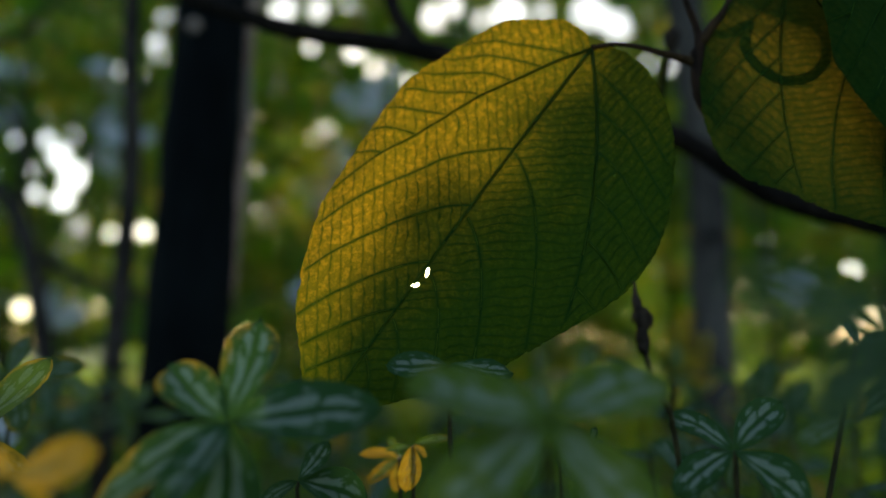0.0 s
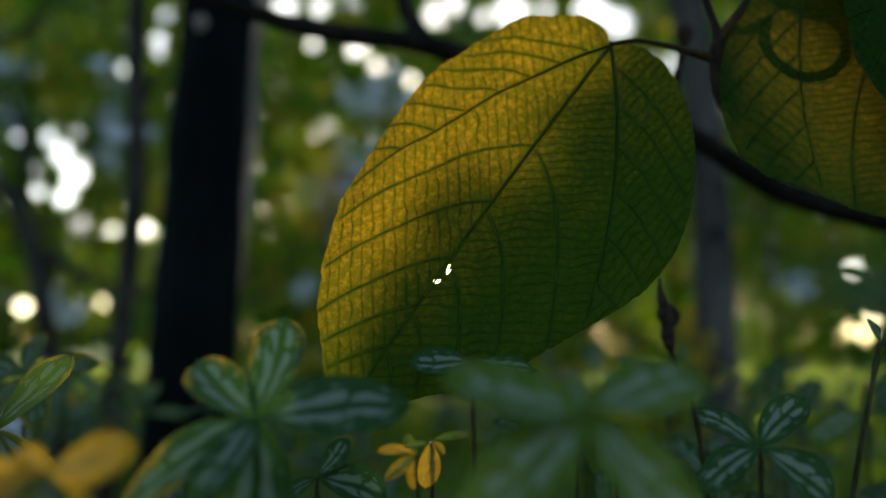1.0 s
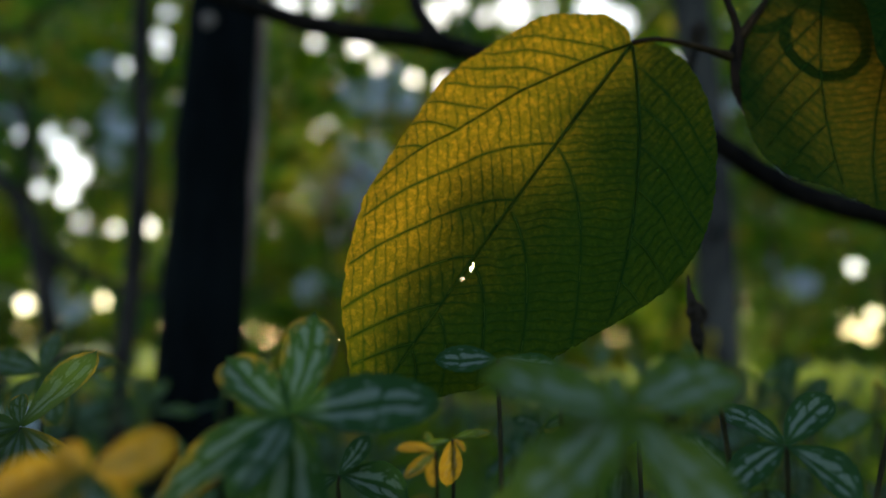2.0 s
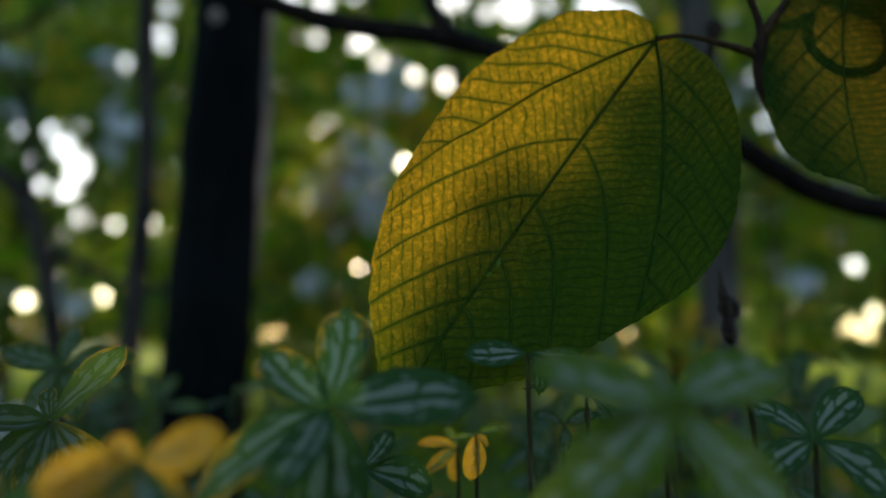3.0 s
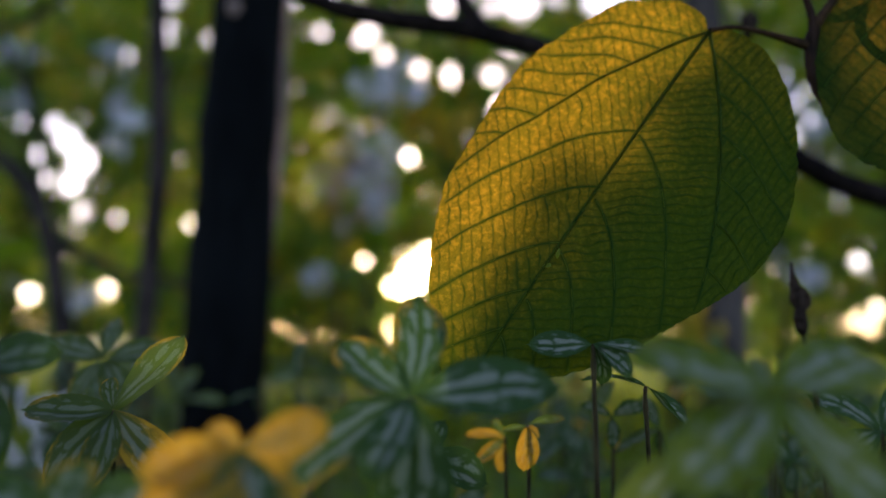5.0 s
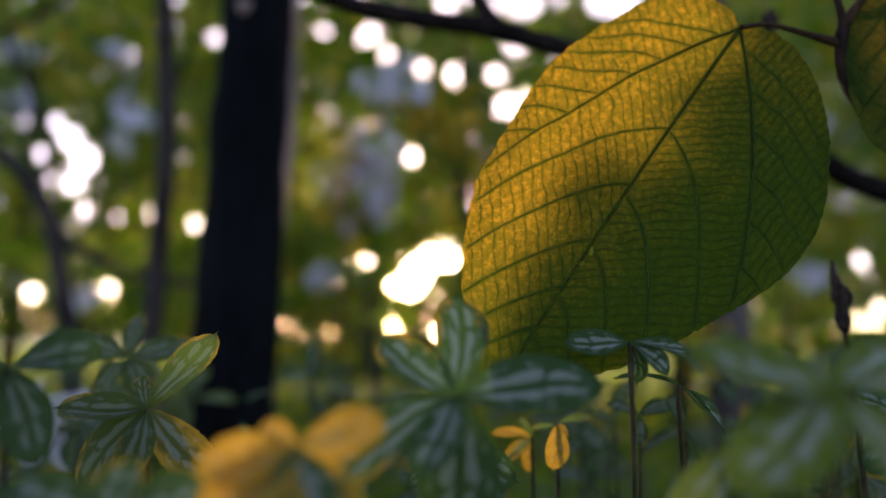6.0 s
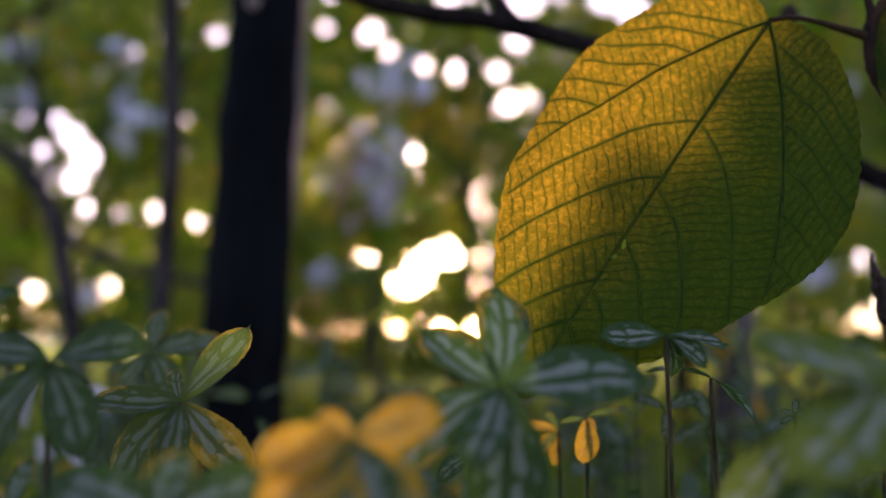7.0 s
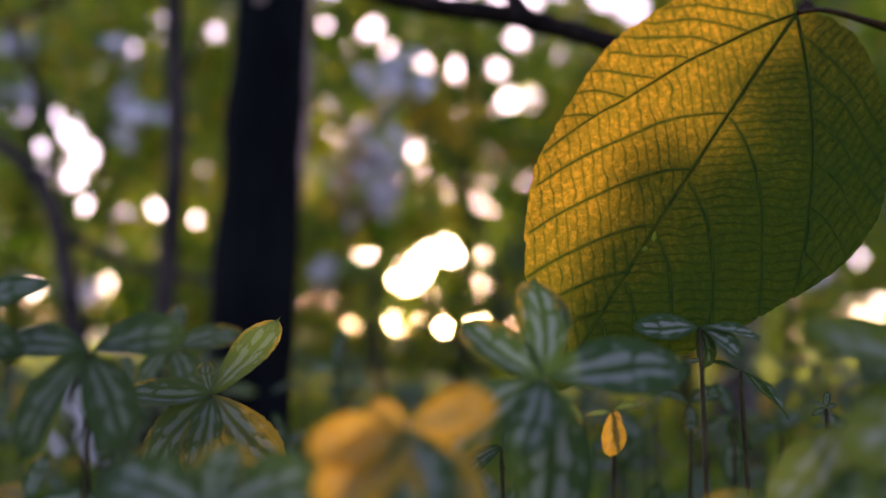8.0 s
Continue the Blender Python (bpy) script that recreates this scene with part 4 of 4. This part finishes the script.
def build_pilea(place, leaves, foot=None, label="low plant with dark green silver-striped leaves", face=(0, -0.75, 0.65), stem=0.0008, name="pilea_plant", group="silver-striped ground cover"):
    """leaves: (turn, length, lean, kind, width, and where it differs the side it faces): turn in the upright plane from +x to +z, lean towards -y, in degrees."""
    place = Vector(place)
    foot = Vector(foot) if foot else Vector((place.x + 0.01, place.y + 0.02, -0.03))
    plant = thing(name, foot, label, "plant", group)
    mid = (place + foot) / 2 + Vector((0.006 * math.sin(STEM_COUNT[0] * 2.1), 0.004, 0))
    STEM_COUNT[0] += 1
    hang(rod("stem", [foot, mid, place - (place - foot).normalized() * 0.02, place], [stem * (1.5 - 0.02 * k) * (1.4 if k % 6 == 0 else 1.0) for k in range(34)], M_STEM, None, "", 7, 11, 0.15, 600.0), plant)
    for i, (turn, length, lean, kind, width, *own) in enumerate(leaves):
        t, l = radians(turn), radians(lean)
        way = (math.cos(t) * math.cos(l), -math.sin(l), math.sin(t) * math.cos(l))
        put_leaf(plant, foot, place, way, own[0] if own else face, length, kind, i + STEM_COUNT[0], width)
    return plant


EDGED_LABEL = "low plant with silver-striped leaves yellowing at the edges"
build_pilea((-0.0588, 0.1960, 0.3297), [(88, 0.037, -30, "edged", 0.95), (144, 0.029, -25, "edged", 1.0), (15, 0.040, 5, "green", 1.0), (268, 0.038, 12, "green", 1.15), (209, 0.040, 20, "edged", 0.9), (240, 0.028, 45, "green", 0.9)], None, EDGED_LABEL)
build_pilea((0.0232, 0.1580, 0.3345), [(165, 0.032, 5, "olive", 1.1), (28, 0.030, -5, "olive", 1.2), (214, 0.033, 20, "olive", 1.15), (318, 0.033, 20, "olive", 1.15), (95, 0.010, -40, "olive", 1.0)], (0.0277, 0.175, -0.03), "low plant with dull olive-green faintly striped leaves", face=(0, -0.65, 0.76))
build_pilea((0.0945, 0.234, 0.3165), [(140, 0.0215, -10, "green", 1.05), (40, 0.025, -10, "green", 0.95), (205, 0.024, 20, "green", 1.05), (320, 0.026, 20, "green", 1.0), (5, 0.015, -50, "green", 1.0)])
build_pilea((0.002, 0.242, 0.344), [(178, 0.0215, -5, "green", 1.0, (0, -0.85, 0.5)), (2, 0.022, -5, "green", 0.95, (0, -0.45, 0.9)), (318, 0.016, 20, "green", 0.9, (0.4, -0.8, 0.4)), (310, 0.018, -45, "green", 0.9)], (0.008, 0.245, -0.03), face=(0, -0.35, 0.95))
build_pilea((-0.1658, 0.2530, 0.3197), [(57, 0.033, -5, "worn", 0.9), (178, 0.030, 5, "worn", 0.85), (228, 0.033, 20, "worn", 1.15), (265, 0.027, 30, "worn", 1.0), (322, 0.034, 10, "gilt", 1.0), (115, 0.014, -30, "worn", 0.8)], None, EDGED_LABEL)
build_pilea((-0.013, 0.303, 0.309), [(262, 0.018, 15, "yellow", 1.0), (20, 0.016, 0, "worn", 0.55), (188, 0.011, 10, "worn", 0.6), (330, 0.010, -35, "yellow", 0.9)], None, "small plant with yellow sunlit drooping leaves")
build_pilea((-0.020, 0.33, 0.300), [(165, 0.017, 10, "yellow", 0.7), (215, 0.018, 20, "gilt", 0.8), (262, 0.016, 0, "yellow", 0.8), (120, 0.010, -20, "worn", 0.8)], None, "small plant with yellow sunlit drooping leaves")
build_pilea((-0.0945, 0.1580, 0.3217), [(188, 0.021, 15, "yellow", 1.3), (24, 0.019, 10, "yellow", 1.45), (218, 0.024, 30, "yellow", 1.25), (244, 0.028, 10, "yellow", 1.15), (145, 0.010, -20, "yellow", 1.2), (318, 0.022, 30, "gilt", 1.3), (278, 0.026, 35, "edged", 1.2)], None, "low plant with leaves turned bright yellow")
build_pilea((-0.184, 0.20, 0.336), [(170, 0.03, 0, "shady", 1.0), (10, 0.026, 0, "shady", 1.0), (235, 0.03, 20, "shady", 1.0), (300, 0.028, 15, "shady", 1.0)], None, "low plant with dark green faintly striped leaves")
build_pilea((0.0497, 0.0750, 0.3506), [(160, 0.019, 0, "shady", 0.9), (212, 0.0125, 5, "shady", 1.2), (60, 0.014, 0, "shady", 1.1)], (0.0597, 0.09, -0.03), "low plant with plain dark green leaves close by")
build_pilea((0.1409, 0.2400, 0.3505), [(15, 0.018, 0, "green", 1.0), (325, 0.016, 20, "green", 1.0), (95, 0.009, -20, "green", 0.9)], (0.0551, 0.2738, -0.0300), "small sprouting plant with a leaning dark stem")
build_pilea((-0.195, 0.12, 0.352), [(8, 0.028, 0, "green", 1.0), (330, 0.035, 20, "green", 1.2), (90, 0.03, 0, "green", 1.2), (200, 0.03, 0, "green", 1.0)], (-0.2, 0.13, -0.03))

build_pilea((0.054, 0.260, 0.315), [(150, 0.005, 10, "green", 1.0), (75, 0.006, -10, "green", 0.9), (200, 0.005, 0, "green", 0.9), (20, 0.004, 0, "green", 0.9)], None, "small sprouting plant with silver-striped leaf buds")
build_pilea((0.028, 0.270, 0.328), [(316, 0.024, 0, "green", 0.65), (158, 0.022, 0, "green", 0.6)], None, face=(0.3, -0.25, 0.95))
build_pilea((-0.220, 0.360, 0.334), [(20, 0.034, 0, "worn", 1.0), (160, 0.034, 0, "worn", 1.0), (235, 0.03, 20, "worn", 1.0), (300, 0.03, 20, "worn", 1.0), (95, 0.026, -20, "worn", 0.9)])
build_pilea((-0.138, 0.165, 0.300), [(25, 0.026, 10, "green", 1.3), (150, 0.026, 10, "green", 1.3), (80, 0.018, -20, "edged", 1.2), (250, 0.028, 20, "green", 1.2)])
build_pilea((-0.060, 0.300, 0.295), [(58, 0.019, 0, "green", 1.1, (-0.3, -0.85, 0.4)), (345, 0.030, 10, "green", 1.0), (205, 0.018, 20, "shady", 1.0)])
build_pilea((0.0295, 0.3300, 0.3098), [(18, 0.016, 0, "green", 0.9), (150, 0.014, 0, "green", 0.9), (265, 0.014, 20, "edged", 1.0)], None, "small sprouting plant with silver-striped leaf buds")

build_pilea((-0.2207, 0.2, 0.3481), [(28, 0.023, 0, "green", 1.0), (100, 0.022, 0, "green", 1.0), (330, 0.022, 10, "shady", 1.0), (200, 0.024, 10, "green", 1.0)])
build_pilea((0.0116, 0.1780, 0.3200), [(222, 0.028, 15, "olive", 1.0), (305, 0.024, 20, "olive", 0.9)], None, "low plant with dull olive-green faintly striped leaves", face=(0, -0.6, 0.8))
build_pilea((-0.0046, 0.165, 0.2966), [(165, 0.026, 10, "edged", 1.2), (22, 0.026, 10, "shady", 1.2), (215, 0.028, 20, "shady", 1.1), (320, 0.028, 20, "shady", 1.2)], None, "low plant with dark green faintly striped leaves")

# loose carpet of the same plant round and behind the nearest ones
pick = random.Random(21)
for k in range(70):
    y = 0.25 + 1.1 * pick.random() ** 1.5
    x = pick.uniform(-1, 1) * (0.20 + 0.62 * y) - 0.03
    z = pick.uniform(0.15, 0.25) if y < 0.6 else pick.uniform(0.17, 0.29)
    if math.hypot(x + 0.295, y - 0.8) < 0.09 or (abs(x - 0.0) < 0.13 and 0.24 < y < 0.31 and z > 0.29):
        continue
    kinds = pick.choices(("green", "edged", "yellow"), (0.72, 0.2, 0.08), k=6)
    t0 = pick.uniform(0, 90)
    leaves = [(t0 + 72 * i + pick.uniform(-15, 15), pick.uniform(0.026, 0.046), pick.uniform(-30, 35), kinds[i], pick.uniform(0.9, 1.1)) for i in range(5)]
    build_pilea((x, y, z), leaves, None, "low plant with dark green silver-striped leaves", (pick.uniform(-0.4, 0.4), -0.55, 0.8))

# a denser tangle of small ones between the taller plants
for k in range(26):
    if k < 18:
        x, y, z = pick.uniform(0.02, 0.27), pick.uniform(0.30, 0.52), pick.uniform(0.245, 0.312)
    else:
        x, y, z = pick.uniform(-0.34, -0.18), pick.uniform(0.36, 0.6), pick.uniform(0.25, 0.325)
    t0 = pick.uniform(0, 120)
    kinds = pick.choices(("green", "worn", "edged", "shady"), (0.35, 0.3, 0.1, 0.25), k=5)
    leaves = [(t0 + 84 * i + pick.uniform(-25, 25), pick.uniform(0.012, 0.028), pick.uniform(-40, 40), kinds[i], pick.uniform(0.7, 1.1)) for i in range(pick.choice((3, 4, 4)))]
    build_pilea((x, y, z), leaves, (x + pick.uniform(-0.03, 0.03), y + 0.02, -0.03), "small young plant with dull green striped leaves", (pick.uniform(-0.6, 0.6), -0.4, 0.8), 0.0007)

# taller shoots towards the lawn, with bare dark stems and few leaves
for k in range(34):
    x, y = pick.uniform(0.10, 0.62), pick.uniform(0.42, 1.0)
    if k >= 22:
        x, y = pick.uniform(-0.55, -0.16), pick.uniform(0.4, 0.95)
        if math.hypot(x + 0.295, y - 0.8) < 0.09:
            continue
    z = 0.345 - y * pick.uniform(0.03, 0.12)
    t0 = pick.uniform(0, 120)
    kinds = pick.choices(("olive", "worn", "shady", "gilt"), (0.35, 0.3, 0.27, 0.08), k=6)
    leaves = [(t0 + 90 * i + pick.uniform(-25, 25), pick.uniform(0.024, 0.044), pick.uniform(-40, 40), kinds[i], pick.uniform(0.7, 1.1)) for i in range(pick.choice((3, 4, 5)))]
    build_pilea((x, y, z), leaves, (x + pick.uniform(-0.05, 0.05), y + 0.02, -0.03), "young shoot with dull green leaves on a bare stem", (pick.uniform(-0.6, 0.6), -0.4, 0.8), 0.001)

# the leaf litter and small cover beneath
def patchy(c):
    """An uneven, thinning edge round the carpet."""
    edge = np.hypot(c[:, 0] / 2.5, (c[:, 1] - 1.1) / 1.8) + 0.12 * np.sin(c[:, 0] * 5 + 1.3 * np.sin(c[:, 1] * 4))
    return edge + rng.uniform(-0.3, 0.1, len(c)) < 0.8


cover = leaf_cloud(rng, 21000, (-2.8, -0.9, 0.0), (2.8, 3.1, 0.15), (0.02, 0.05), True, 0.2, patchy)
low = sheet("undergrowth", cover.reshape(-1, 3), [tuple(8 * i + j for j in f) for i in range(len(cover)) for f in LEAF_FACES], M_COVER)
tagged(low, "dense dark green undergrowth of small leaves", "undergrowth", "", "stuff")

# sunlit grass beyond the shrubs
def build_grass():
    gen = np.random.default_rng(5)
    n = 16000
    y = 2.7 + 10.0 * gen.random(n) ** 1.6
    x = gen.uniform(-1.0, 1.0, n) * (1.6 + 0.75 * y)
    h, lean, turn = gen.uniform(0.05, 0.13, n), gen.uniform(0.1, 0.6, n), gen.uniform(0, 2 * np.pi, n)
    dx, dy = np.cos(turn), np.sin(turn)
    verts, faces = [], []
    for i in range(n):
        wide = 0.003 + 0.001 * y[i]
        sx, sy = -dy[i] * wide, dx[i] * wide
        for k, f in ((0.0, 1.0), (0.5, 0.8), (1.0, 0.0)):
            ox, oy, oz = x[i] + dx[i] * lean[i] * h[i] * k * k, y[i] + dy[i] * lean[i] * h[i] * k * k, h[i] * k - 0.03
            verts += [(ox - sx * f, oy - sy * f, oz), (ox + sx * f, oy + sy * f, oz)] if f else [(ox, oy, oz)]
        b = 5 * i
        faces += [(b, b + 1, b + 3, b + 2), (b + 2, b + 3, b + 4)]
    tagged(sheet("grass", verts, faces, M_GRASS), "short backlit grass beyond the shrubs", "grass", "", "stuff")


build_grass()

# ---- dry stalk ----
stalk = thing("dried_flower_stalk", (0.0987, 0.2700, -0.0200), "dried flower stalk with a shrivelled dark brown bud", "plant")
hang(rod("stem", [(0.0987, 0.2700, -0.0200), (0.0907, 0.255, 0.2), (0.0787, 0.2420, 0.3160), (0.0684, 0.2260, 0.3348), (0.0622, 0.2180, 0.3487), (0.0624, 0.2180, 0.3492)], [0.0013, 0.0011, 0.0009, 0.0008, 0.0007], M_STEM, None, "", 8, 8, 0.2, 700.0), stalk)
hang(rod("bud", [(0.0598, 0.2180, 0.3704), (0.0601, 0.2180, 0.3654), (0.0610, 0.2180, 0.3614), (0.0617, 0.2180, 0.3579), (0.0619, 0.2180, 0.3540)], [0.00044, 0.00106, 0.00212, 0.00212, 0.00124], M_DRY, None, "shrivelled dark brown bud", 12, 8, 0.45, 700.0), stalk)
hang(rod("husk", [(0.0610, 0.2180, 0.3622), (0.0634, 0.2180, 0.3608), (0.0645, 0.2180, 0.3586), (0.0643, 0.2180, 0.3565), (0.0630, 0.2180, 0.3551)], [0.0009, 0.0011, 0.001, 0.0007, 0.00026], M_DRY, None, "", 10, 8, 0.4, 800.0), stalk)
hang(rod("husk", [(0.0601, 0.2180, 0.3619), (0.0591, 0.2180, 0.3593), (0.0587, 0.2180, 0.3572)], [0.00088, 0.00071, 0.00018], M_DRY, None, "", 8, 6, 0.4, 800.0), stalk)
hang(rod("husk", [(0.0616, 0.2180, 0.3558), (0.0618, 0.2180, 0.3523), (0.0622, 0.2180, 0.3493), (0.0628, 0.2180, 0.3476)], [0.0016, 0.0021, 0.0018, 0.0008], M_DRY, None, "", 10, 8, 0.3, 600.0), stalk)
